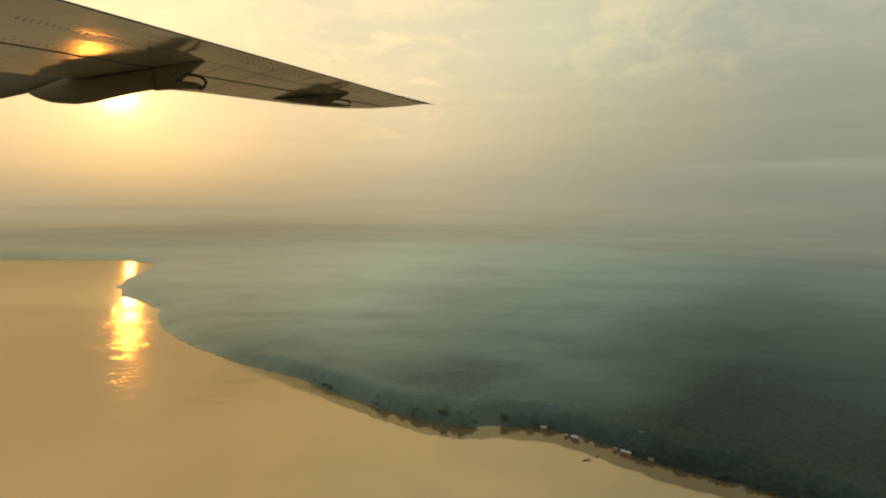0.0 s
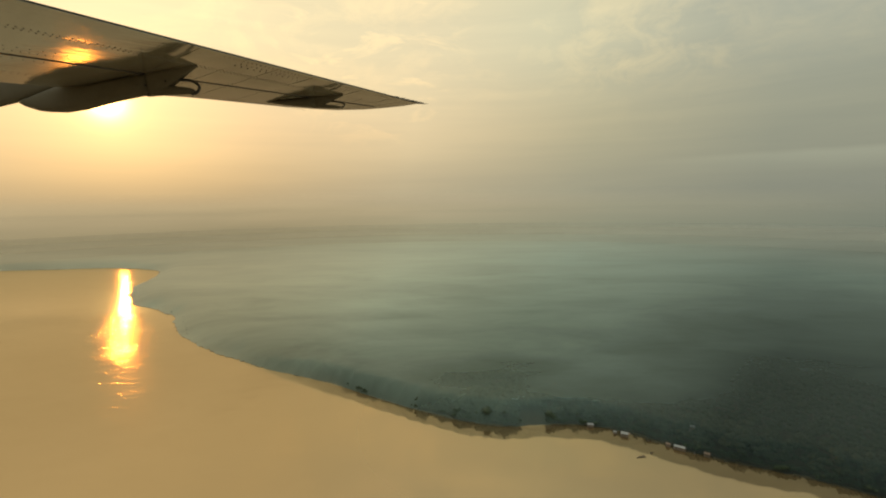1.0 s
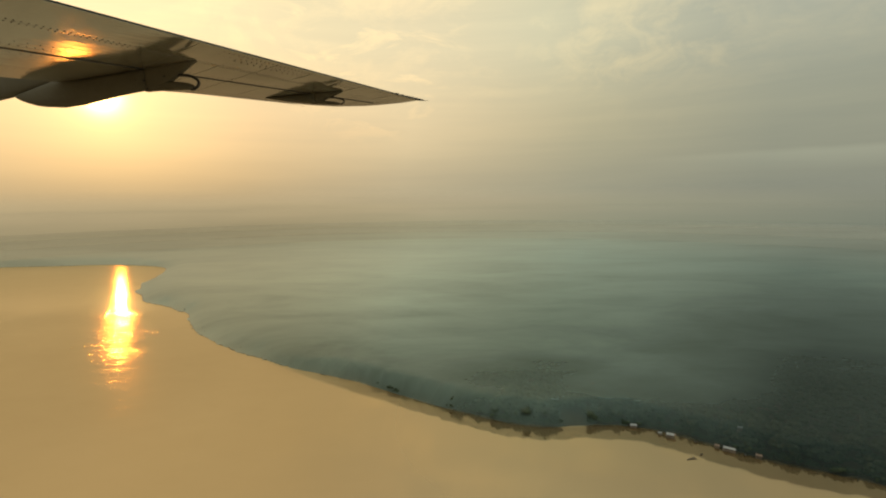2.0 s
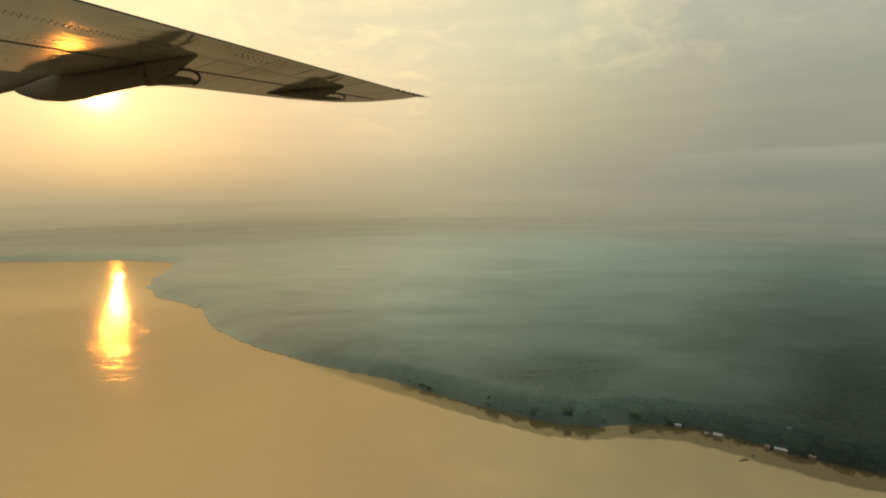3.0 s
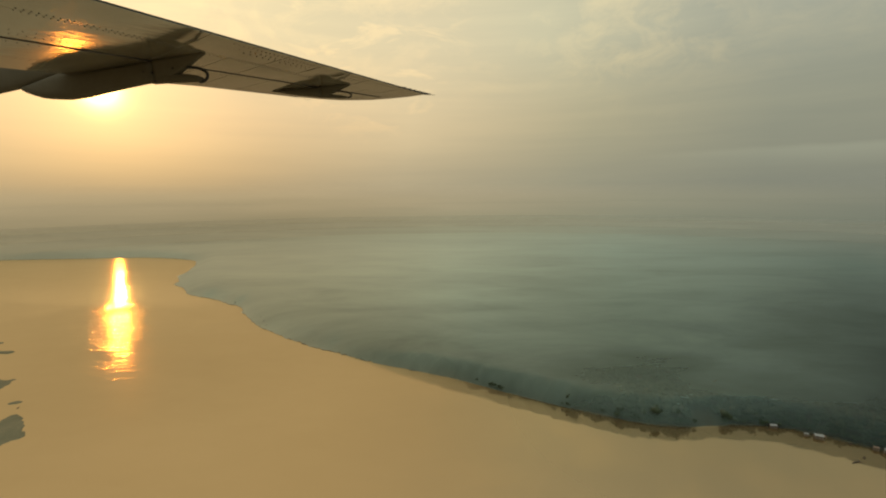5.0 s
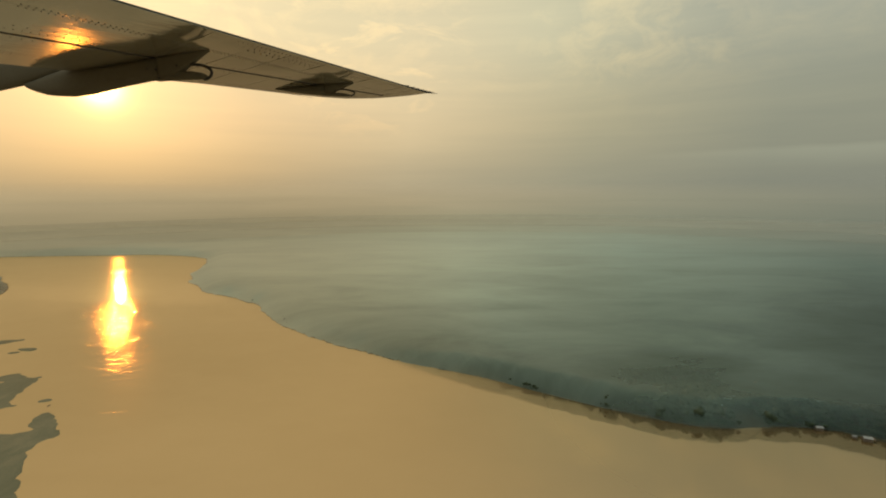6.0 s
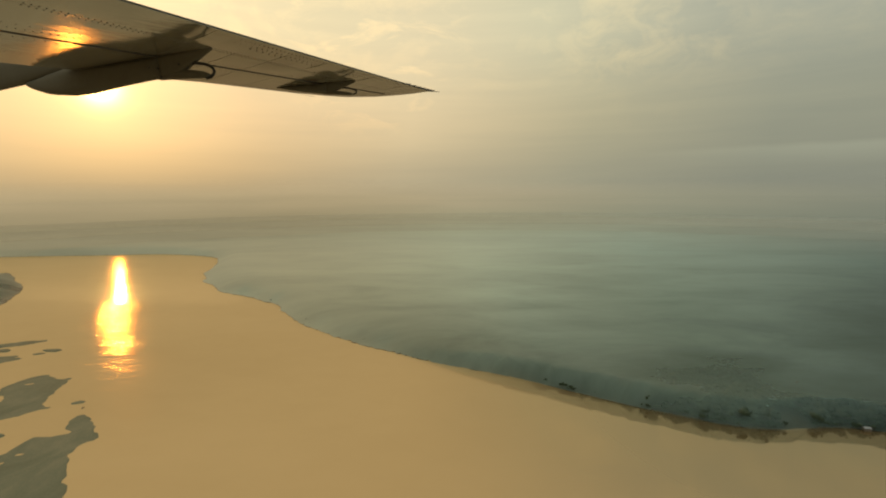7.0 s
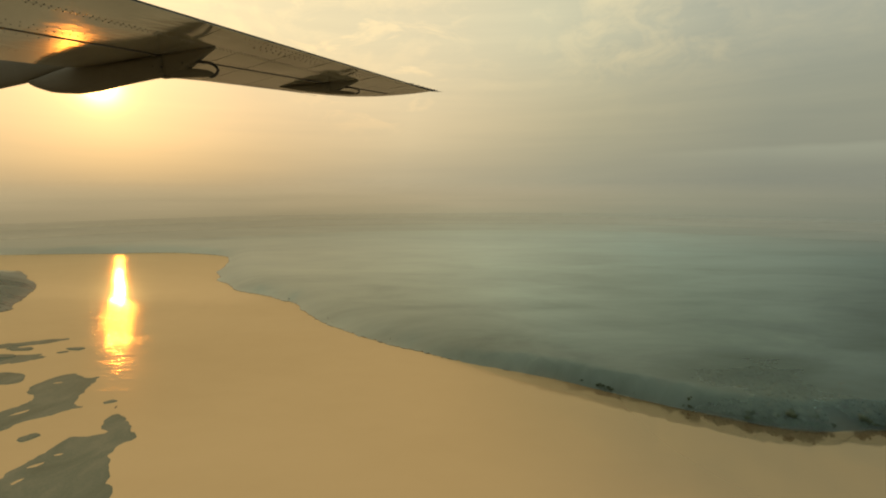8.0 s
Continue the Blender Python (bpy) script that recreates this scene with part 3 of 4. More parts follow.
near = scatter(rng, BANK, -420, 420, 120, 480, 4.3)
gap = shore_gap(near, near_shore)
view = near[:, 1] < 0.95 * near[:, 0] * -1 + 820
edge, inner = near[gap < 34], near[(gap >= 34) & view]
edge = edge[shore_gap(edge, near_shore) > np.where(edge[:, 0] < -70, 5.0, 3.0)]
edge = edge[~((edge[:, 0] > 14) & (edge[:, 0] < 29) & (edge[:, 1] < 238))]      # open cove beside the cape
h = 4.6 + 2.2 * rolling(edge, 0.03, 3.1) + rng.uniform(-1.2, 1.8, len(edge))
h = h + 2.2 * ((edge[:, 0] > -48) & (edge[:, 0] < 14) & (edge[:, 1] < 262))
h = np.minimum(h, 0.85 * (mist_rise(shore_gap(edge, near_shore) + 0.8, edge[:, 0], 10.0) - 0.3))
forest("forest", edge, h, h * rng.uniform(0.9, 1.35, len(edge)), LEAFY, rng, BUSH, "dense dark green rainforest along the river bank")
h = 5.0 + 2.2 * rolling(inner, 0.025, 8.4) + rng.uniform(-0.8, 1.7, len(inner))
forest("forest", inner, h, h * rng.uniform(1.0, 1.5, len(inner)), PLAIN, rng, LEAF, "dense dark rainforest canopy behind the bank")
shrubs = scatter(rng, BANK, -90, 260, 120, 480, 1.9)
shrubs = shrubs[shore_gap(shrubs, near_shore) < 4.2]
shrubs = shrubs[~((shrubs[:, 0] > 15) & (shrubs[:, 0] < 28))]
h = 1.7 + 1.2 * rolling(shrubs, 0.06, 6.1) + rng.uniform(-0.3, 1.4, len(shrubs))
forest("shrubs", shrubs, h, h * rng.uniform(1.0, 1.5, len(shrubs)), LEAFY, rng, BUSH, "low green scrub hanging over the water's edge")
mid = scatter(rng, BANK, -1000, 1300, 440, 1250, 8.5)
mid = mid[(mid[:, 1] >= 480) | (mid[:, 0] < -420) | (mid[:, 0] > 420)]
mid_gap = shore_gap(mid, near_shore)
mid, mid_gap = mid[mid_gap > 5.0], mid_gap[mid_gap > 5.0]
h = 5.6 + 2.0 * rolling(mid, 0.012, 2.2) + rng.uniform(-0.8, 1.4, len(mid))
h = np.minimum(h, 0.8 * (mist_rise(mid_gap - 4.0, mid[:, 0], 10.0) - 0.7))
forest("forest", mid, h, 9.5 * rng.uniform(0.9, 1.5, len(mid)), SPARSE, rng, LEAF, "hazy rainforest canopy further from the river")
side = scatter(rng, BANK, 420, 900, 40, 480, 7.5)
h = 5.6 + 2.0 * rolling(side, 0.02, 2.2) + rng.uniform(-0.8, 1.4, len(side))
forest("forest", side, h, 9.0 * rng.uniform(0.9, 1.4, len(side)), SPARSE, rng, LEAF, "dark rainforest canopy beside the river bend")
isle_trees = scatter(rng, ISLE, -1700, -580, 340, 810, 8.0)
isle_gap = shore_gap(isle_trees, ISLE)
isle_trees, isle_gap = isle_trees[isle_gap > 5.0], isle_gap[isle_gap > 5.0]
h = np.minimum(6.0 + rng.uniform(-1.5, 2.2, len(isle_trees)), 0.8 * (mist_rise(isle_gap - 4.0, isle_trees[:, 0], 9.0) - 0.7))
forest("forest", isle_trees, h, 9.5 * rng.uniform(0.9, 1.4, len(isle_trees)), SPARSE, rng, LEAF, "hazy trees covering the river island")


def far_canopy():
    """The forest roof beyond the single trees, a rough carpet out to the haze."""
    rows = [1180 * 1.0142 ** j for j in range(101)]
    verts = []
    cols = np.linspace(-1.05, 1.05, 240)
    for y in rows:
        xs = np.clip(cols * max(1500.0, y * 1.15), -4890, 4890)
        for x in xs:
            s = Vector((x * 0.02, y * 0.02, 0.4))
            verts.append((x, y, 4.2 + 2.0 * noise.fractal(s, 0.8, 2.2, 3) + 1.2 * noise.noise(s * 6)))
    flags = inside(BANK, np.array([(v[0], v[1]) for v in verts]))
    faces = []
    for j in range(len(rows) - 1):
        for i in range(239):
            q = (j * 240 + i, j * 240 + i + 1, (j + 1) * 240 + i + 1, (j + 1) * 240 + i)
            if all(flags[k] for k in q) and verts[q[2]][0] > verts[q[3]][0] and verts[q[1]][0] > verts[q[0]][0]:
                faces.append(q)
    tagged(new("far_forest", mesh_of("far_forest", verts, faces, LEAF)), "distant rainforest canopy fading into haze", "forest", kind="stuff")


far_canopy()


# ---- bank trees, one by one ----
def tree_thing(seed, tall, leaves):
    """A bank tree with a tapered trunk, limbs and a leafy crown of many sprays."""
    r = random.Random(seed)
    tree = new("tree")
    bm = bmesh.new()
    lean = Vector((r.uniform(-0.25, 0.25), r.uniform(-0.25, 0.25), 0))
    base = [Vector((0, 0, -0.3)) + lean * (k / 4) ** 1.5 * tall * 0.3 + Vector((0, 0, tall * 0.6 * k / 4)) for k in range(5)]
    tube(bm, base, [0.20, 0.15, 0.13, 0.10, 0.07], 7)
    tips = [base[-1] + Vector((0, 0, tall * 0.12))]
    for k in range(5):
        a = 2 * math.pi * k / 5 + r.uniform(-0.4, 0.4)
        start = base[2 + k % 3]
        out = start + Vector((math.cos(a), math.sin(a), r.uniform(0.5, 1.0))) * tall * r.uniform(0.15, 0.24)
        tube(bm, [start, (start + out) / 2 + Vector((0, 0, -0.05)), out], [0.07, 0.055, 0.03], 5)
        tips.append(out)
    part("trunk", bm, TRUNK, tree)
    bm = bmesh.new()
    for tip in tips:
        rad = tall * r.uniform(0.13, 0.20)
        lump = bmesh.ops.create_icosphere(bm, subdivisions=1, radius=rad * 0.75)["verts"]
        for v in lump:
            v.co = Vector((v.co.x, v.co.y, v.co.z * 0.75)) * r.uniform(0.7, 1.1) + tip
        for _ in range(leaves):
            d = Vector((r.gauss(0, 1), r.gauss(0, 1), r.gauss(0.1, 0.8))).normalized()
            p = tip + Vector((d.x, d.y, d.z * 0.75)) * rad * r.uniform(0.6, 1.25)
            s = tall * r.uniform(0.03, 0.065)
            t = d.cross(Vector((r.gauss(0, 1), r.gauss(0, 1), r.gauss(0, 1)))).normalized()
            b = d.cross(t)
            quad = [bm.verts.new(q) for q in (p - t * s, p + b * s * 0.7 + d * s * 0.3, p + t * s, p - b * s * 0.7 - d * s * 0.2)]
            bm.faces.new(quad)
    part("crown", bm, BUSH, tree)
    return tree


TREE_LABEL = "broad leafy tree at the water's edge"
kinds = [tree_thing(21 + k, (4.6, 5.4, 6.2, 3.6, 7.0, 2.6)[k], (34, 40, 44, 30, 46, 26)[k]) for k in range(6)]
for k, proto in enumerate(kinds):
    tagged(proto, ("tall broad-crowned tree leaning over the river" if k in (2, 4) else "low bushy tree at the water's edge" if k in (3, 5) else TREE_LABEL),
           "tree", "trees along the river bank")
placed = 0
trng = random.Random(5)
walk_line = [Vector((x, y, 0)) for x, y in near_shore]
run, due = 0.0, 0.0
for a, b in zip(walk_line, walk_line[1:]):
    run += (b - a).length
    if run < due or not (-125 < a.x < 200) or placed >= 230:
        continue
    d = (b - a).normalized()
    inland = Vector((d.y, -d.x, 0))
    if inland.y < 0:
        inland = -inland
    # the taller stand by the cape, gaps at the cove and the landing
    cape = -70 < a.x < 17 or 36 < a.x < 50
    cove = 17 <= a.x < 27
    if cove:
        due = run + 3
        continue
    k = trng.choice((0, 1, 2, 0, 1, 3)) if cape and a.x > -40 else trng.choice((0, 1, 3, 5, 3, 0, 5, 2)) if a.x > -90 else trng.choice((3, 5, 5))
    size = trng.uniform(0.85, 1.2) * (0.70 if cape and a.x > -40 else 0.58 if a.x > -90 else 0.5)
    p = a + inland * trng.uniform(0.4, 3.2)
    m = Matrix.Translation((p.x, p.y, 0.5)) @ Matrix.Rotation(trng.uniform(0, 6.28), 4, "Z")
    if placed < len(kinds):
        k = placed
        kinds[k].matrix_basis = m @ Matrix.Scale(0.6, 4)
    else:
        copy_thing(kinds[k], m).scale = (size,) * 3
    placed += 1
    due = run + trng.uniform(1.8, 4.6)


# ---- floating houses, landing, driftwood ----
def float_house(x, y, turn, long, deep, wall, roof_mat, label, porch=True):
    """A plank house on a log raft, with a pitched tin roof."""
    house = new("floating_house")
    house.matrix_basis = pose(x, y, 0.0, 0, 0, turn)
    bm = bmesh.new()
    for k in range(5):
        yy = -deep * 0.62 + deep * 1.24 * k / 4
        tube(bm, [(-long * 0.62, yy, 0.12), (0, yy, 0.16), (long * 0.62, yy, 0.12)], [0.20, 0.22, 0.18], 8)
    part("raft", bm, LOG, house, "dark floating logs")
    bm = bmesh.new()
    planks = 12
    for k in range(planks):
        x0 = -long * 0.6 + long * 1.2 * k / planks
        box(bm, x0, x0 + long * 1.2 / planks - 0.03, -deep * 0.64, deep * 0.64, 0.32, 0.39)
    part("deck", bm, PLANK, house)
    for yy in (-deep / 2, deep / 2):
        bm = bmesh.new()
        box(bm, -long / 2, long / 2, yy - 0.05, yy + 0.05, 0.39, 0.39 + wall)
        side = part("wall", bm, PLANK, house)
        # dark panels on the wall stand for the shade inside open windows
        for xx in (-long * 0.27, long * 0.24):
            bm = bmesh.new()
            off = -0.06 if yy < 0 else 0.06
            box(bm, xx - 0.25, xx + 0.25, yy + off - 0.02, yy + off + 0.02, 0.85, 1.25)
            part("window", bm, DARK, side, "dark panel standing for an open window's shade")
    for xx in (-long / 2, long / 2):
        bm = bmesh.new()
        pts = [(-deep / 2, 0.39), (deep / 2, 0.39), (deep / 2, 0.39 + wall), (0, 0.39 + wall + deep * 0.22), (-deep / 2, 0.39 + wall)]
        a = [bm.verts.new((xx - 0.05, p, q)) for p, q in pts]
        b = [bm.verts.new((xx + 0.05, p, q)) for p, q in pts]
        bm.faces.new(a[::-1])
        bm.faces.new(b)
        for k in range(5):
            bm.faces.new((a[k], a[(k + 1) % 5], b[(k + 1) % 5], b[k]))
        part("gable_wall", bm, PLANK, house)
    for sign in (-1, 1):
        bm = bmesh.new()
        rise, reach = deep * 0.22 + 0.10, deep * 0.5 + 0.28
        n = 22
        rows = []
        for k in range(n + 1):
            xx = -long / 2 - 0.25 + (long + 0.5) * k / n
            up = 0.03 if k % 2 else 0.0
            rows.append([(xx, 0, 0.39 + wall + rise + up), (xx, sign * reach, 0.39 + wall + rise - reach * 0.44 + up)])
        lo = [[bm.verts.new(Vector(q) - Vector((0, 0, 0.05))) for q in r] for r in rows]
        hi = [[bm.verts.new(q) for q in r] for r in rows]
        for k in range(n):
            bm.faces.new((hi[k][0], hi[k + 1][0], hi[k + 1][1], hi[k][1]))
            bm.faces.new((lo[k][0], lo[k][1], lo[k + 1][1], lo[k + 1][0]))
            bm.faces.new((hi[k][1], hi[k + 1][1], lo[k + 1][1], lo[k][1]))
        part("roof", bm, roof_mat, house, "corrugated tin roof")
    if porch:
        bm = bmesh.new()
        box(bm, long / 2 + 0.2, long / 2 + 1.1, -deep * 0.45, deep * 0.45, 1.45, 1.50)
        for yy in (-deep * 0.42, deep * 0.42):
            box(bm, long / 2 + 1.0, long / 2 + 1.07, yy - 0.04, yy + 0.04, 0.39, 1.45)
        part("porch", bm, RUST, house, "rusty porch roof on posts")
    return tagged(house, label, "house", "houses on the water")


float_house(50.2, 221.8, -8, 2.6, 1.6, 1.0, TIN, "small plank house with a pale tin roof at the bank", False)
float_house(64.2, 212.6, -22, 2.9, 2.1, 1.1, TIN, "floating plank house with a bright tin roof")
float_house(85.1, 200.2, -30, 4.3, 1.7, 1.1, TIN, "long floating plank house with a white tin roof", False)
float_house(81.2, 203.1, -30, 1.6, 1.3, 0.9, RUST, "small brown shed on logs beside the long house", False)
float_house(94.7, 194.7, -28, 2.0, 1.6, 1.1, RUST, "dark plank boathouse with a rusty roof", False)
float_house(60.3, 214.7, -20, 1.2, 1.0, 0.7, TIN, "little pale shelter on a log raft", False)


def canoe(x, y, turn, long, label):
    boat = new("canoe")
    boat.matrix_basis = pose(x, y, 0.05, 0, 0, turn)
    bm = bmesh.new()
    n, ring = 12, 7
    rows = []
    for i in range(n + 1):
        s = i / n * 2 - 1
        w = 0.42 * (1 - abs(s) ** 2.4) + 0.02
        rows.append([bm.verts.new((s * long / 2, math.sin(a) * w, 0.34 - math.cos(a) * 0.30 + 0.16 * abs(s) ** 3))
                     for a in (-math.pi / 2 + math.pi * k / (ring - 1) for k in range(ring))])
    for a, b in zip(rows, rows[1:]):
        for k in range(ring - 1):
            bm.faces.new((a[k], a[k + 1], b[k + 1], b[k]))
    bmesh.ops.solidify(bm, geom=bm.faces[:], thickness=0.05)
    part("hull", bm, PLANK, boat, smooth=True)
    for s in (-0.22, 0.2):
        bm = bmesh.new()
        box(bm, s * long - 0.12, s * long + 0.12, -0.36, 0.36, 0.28, 0.33)
        part("seat", bm, PLANK, boat)
    return tagged(boat, label, "canoe", "canoes by the houses")


canoe(90.1, 196.6, 62, 2.8, "weathered wooden canoe moored between floating houses")
canoe(73.9, 207.3, 20, 2.4, "dark wooden canoe lying against the bank")


def driftwood(x, y, turn, reach, seed, label):
    """A drowned tree with its bare limbs just out of the water."""
    r = random.Random(seed)
    snag = new("driftwood")
    snag.matrix_basis = pose(x, y, 0.0, 0, 0, turn)
    bm = bmesh.new()
    tube(bm, [(-reach, 0, 0.02), (-reach * 0.3, 0.25, 0.20), (reach * 0.4, 0.1, 0.22), (reach, -0.3, 0.30)], [0.20, 0.22, 0.17, 0.08], 8)
    part("log", bm, LOG, snag)
    for k in range(9):
        bm = bmesh.new()
        s = Vector((r.uniform(-0.7, 0.9) * reach, 0.1, 0.2))
        d = Vector((r.uniform(-0.4, 0.8), r.choice((-1, 1)) * r.uniform(0.5, 1.0), r.uniform(-0.02, 0.45))) * reach * r.uniform(0.35, 0.7)
        tube(bm, [s, s + d * 0.5 + Vector((0, 0, 0.1)), s + d], [0.10, 0.075, 0.03], 6)
        part("branch", bm, LOG, snag)
    return tagged(snag, label, "driftwood", "driftwood in the river")


driftwood(64.8, 193.9, 12, 2.4, 3, "drowned tree with bare limbs lying in the river")
driftwood(70.8, 197.1, 40, 1.1, 4, "short dark log adrift on the river")
driftwood(-337.6, 243.1, 100, 0.9, 6, "small log adrift near the floating meadow")


def hut(x, y, z, turn, size, label):
    """A small roof standing in a clearing."""
    house = new("forest_hut")
    house.matrix_basis = pose(x, y, 0.7, 0, 0, turn)
    bm = bmesh.new()
    box(bm, -size, size, -size * 0.6, size * 0.6, 0, z)
    part("wall", bm, PLANK, house)
    for sign in (-1, 1):
        bm = bmesh.new()
        v = [bm.verts.new(q) for q in ((-size * 1.15, 0, z + size * 0.5), (size * 1.15, 0, z + size * 0.5), (size * 1.15, sign * size * 0.85, z - 0.1), (-size * 1.15, sign * size * 0.85, z - 0.1))]
        bm.faces.new(v)
        bmesh.ops.solidify(bm, geom=bm.faces[:], thickness=0.08)
        part("roof", bm, TIN, house, "pale tin roof")
    return tagged(house, label, "hut", "huts in the forest")


hut(-45.5, 269.2, 5.0, 20, 1.4, "small hut roof showing pale above the canopy")
hut(96.5, 211.0, 5.0, -15, 1.0, "faint pale hut roof among the trees")


# bare emergent trunk standing out of the canopy behind the cape
def bare_tree(x, y, tall, label):
    tree = new("bare_tree")
    tree.matrix_basis = pose(x, y, 0.5)
    bm = bmesh.new()
    tube(bm, [(0, 0, 0), (0.1, 0, tall * 0.5), (0.0, 0.1, tall)], [0.26, 0.20, 0.10], 8)
    part("trunk", bm, BARK, tree)
    for k in range(4):
        bm = bmesh.new()
        a = k * 1.7
        z = tall * (0.7 + 0.08 * k)
        tube(bm, [(0, 0, z), (math.cos(a) * 0.8, math.sin(a) * 0.8, z + 0.7), (math.cos(a) * 1.3, math.sin(a) * 1.3, z + 1.5)], [0.08, 0.06, 0.03], 6)
        part("limb", bm, BARK, tree)
    return tagged(tree, label, "tree")


bare_tree(38.0, 249.0, 11.5, "tall bare pale trunk rising from the canopy")
bare_tree(8.5, 226.5, 8.0, "slim bare pale trunk at the cape")


# ---- floating meadows ----
def meadow(points, seed, label, rough=2.2):
    outline = curve_through(points, per=1.6, rough=rough, seed=seed, closed=True)
    bm = bmesh.new()
    plate(bm, outline, 0.14 + 0.012 * (seed - 2.0), -0.2, 0.5)
    ob = new("floating_meadow", from_bm("floating_meadow", bm, MAT_GREEN))
    return tagged(ob, label, "water plants", "floating meadows", "stuff")


big_mat = meadow([(-332.2, 235.9), (-325, 232.6), (-318.7, 226.3), (-314.2, 221), (-307.8, 214.7), (-310.4, 208.9), (-310.4, 203.3), (-299.4, 188.8), (-289.4, 176), (-274.6, 154.9), (-319.4, 154.2), (-336.5, 174), (-339.4, 188.7), (-338.7, 200.9), (-337.1, 214.1), (-329.2, 215.4), (-323.9, 219.5), (-330.2, 223.8), (-333.8, 230.2)],
                 2.0, "large flat mat of grey-green water plants with ragged edges", 1.5)
wide_mat = meadow([(-376.7, 280.7), (-381.8, 278.5), (-395.7, 284.9), (-403.3, 276.9), (-403, 262.1), (-390.9, 254.6), (-389, 245.4), (-391.3, 232.3), (-378.2, 218.3), (-373.1, 226.9), (-359.5, 240.8), (-356, 242.9), (-361.3, 245.3), (-366.6, 252.5), (-371.2, 265.2)], 7.0, "broad flat mat of grey-green water plants", 2.0)
meadow([(-464.5, 315.7), (-439.6, 314.2), (-447.7, 304.3), (-480.2, 296), (-512.7, 304.9)], 4.0, "ragged low mat of floating plants", 2.6)
meadow([(-453.9, 350.8), (-463.5, 339.6), (-489.3, 328), (-501.6, 332.3), (-475.2, 344.9)], 9.0, "narrow low mat of floating plants", 2.0)
meadow([(-418.4, 271.7), (-423.7, 282.4), (-438.9, 286.7), (-455.2, 279.8), (-438.4, 270.2)], 12.0, "small ragged mat of floating plants", 0.7)
meadow([(-348.2, 248.6), (-345.6, 251), (-342.5, 250.3), (-343.4, 248.4), (-346.4, 247.2)], 14.0, "small oval clump of floating plants", 0.3)
meadow([(-438.1, 320.8), (-434.9, 323.5), (-431.5, 322.8), (-434.8, 320.2)], 16.0, "small clump of floating plants", 0.4)
meadow([(-359.9, 213.7), (-356.5, 217.7), (-353, 216), (-355.5, 211.2)], 18.0, "small clump of floating plants", 0.6)


def pool(mat_ob, x, y, long, wide, turn, level=0.146):
    """A patch of open water inside a mat."""
    bm = bmesh.new()
    n = 18
    ring = []
    for k in range(n):
        a = 2 * math.pi * k / n
        r = 1 + 0.35 * noise.noise(Vector((math.cos(a) * 1.7 + x, math.sin(a) * 1.7 + y, 3)))
        p = Vector((math.cos(a) * long * r, math.sin(a) * wide * r, 0))
        p.rotate(Euler((0, 0, radians(turn))))
        ring.append(bm.verts.new((x + p.x, y + p.y, level)))
    bm.faces.new(ring)
    part("pool", bm, WATER, mat_ob, "open water between the plants")


pool(big_mat, -333.7, 193.7, 2.6, 1.1, 40)
pool(big_mat, -330.8, 201.3, 1.6, 0.8, 20)
pool(big_mat, -331.4, 183.5, 2.0, 0.9, 70)
pool(wide_mat, -381.9, 236.6, 3.4, 1.3, 55, 0.206)
pool(wide_mat, -393.8, 272.0, 2.2, 0.9, 20, 0.206)
mrng = random.Random(8)
for k in range(9):
    cx, cy = mrng.uniform(-495, -427), mrng.uniform(281, 337)
    wide = mrng.uniform(2.5, 8.0)
    meadow([(cx + wide * 1.4 * math.cos(a) * mrng.uniform(0.7, 1.3), cy + wide * 0.45 * math.sin(a) * mrng.uniform(0.6, 1.3)) for a in (0.0, 0.9, 1.8, 2.7, 3.6, 4.5, 5.4)],
           30.0 + k, "small ragged mat of floating plants", 1.5)


# ---- see-through sheets standing for haze over the forest ----
def haze_layer(outline, edge_line, roof, x0, x1, y0, y1, label):
    """A see-through sheet for the haze, rising from the water's edge to the forest roof."""
    inner = scatter(np.random.default_rng(9), outline, x0, x1, y0, y1, 5.0)
    rise = shore_gap(inner, edge_line)
    band = (rise > 2.5) & (rise < 48.0)
    pts = [Vector(p) for p in outline] + [Vector(p) for p in inner[band]]
    flat, _, tris, *_ = delaunay_2d_cdt(pts, [], [list(range(len(outline)))], 1, 1e-4)
    places = np.array([p[:] for p in flat])
    heights = mist_rise(shore_gap(places, edge_line), places[:, 0], roof)
    verts = [(p.x, p.y, z) for p, z in zip(flat, heights)]
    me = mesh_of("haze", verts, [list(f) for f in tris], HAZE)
    me.polygons.foreach_set("use_smooth", [True] * len(me.polygons))
    return tagged(new("haze", me), label, "haze", kind="stuff")


# its edge lies just off the water's edge
soft_shore, torn_shore = curve_through(SHORE, per=3.0), curve_through(SHORE, per=3.0, rough=2.3, seed=1.7)
spill = []
for a, p, q, b in zip(soft_shore, soft_shore[1:], torn_shore[1:], soft_shore[2:]):
    p = Vector(p).lerp(Vector(q), min(max((-140.0 - p[0]) / 50.0, 0.0), 1.0))
    d = Vector((b[0] - a[0], b[1] - a[1])).normalized()
    reach = 0.4 + 1.2 * min(max((p[0] + 190.0) / 80.0, 0.0), 1.0)
    spill.append((p[0] + d.y * -reach, p[1] + d.x * reach))
spill = [spill[0]] + spill + [(-4900, 1500)]
haze_layer(spill + BANK[len(near_shore):], spill, 11.0, -1500, 420, 60, 900, "thin torn sheet over the river forest, standing for haze")
haze_layer(ISLE, ISLE, 9.0, -1100, -560, 330, 810, "thin sheet over the wooded island, standing for haze")


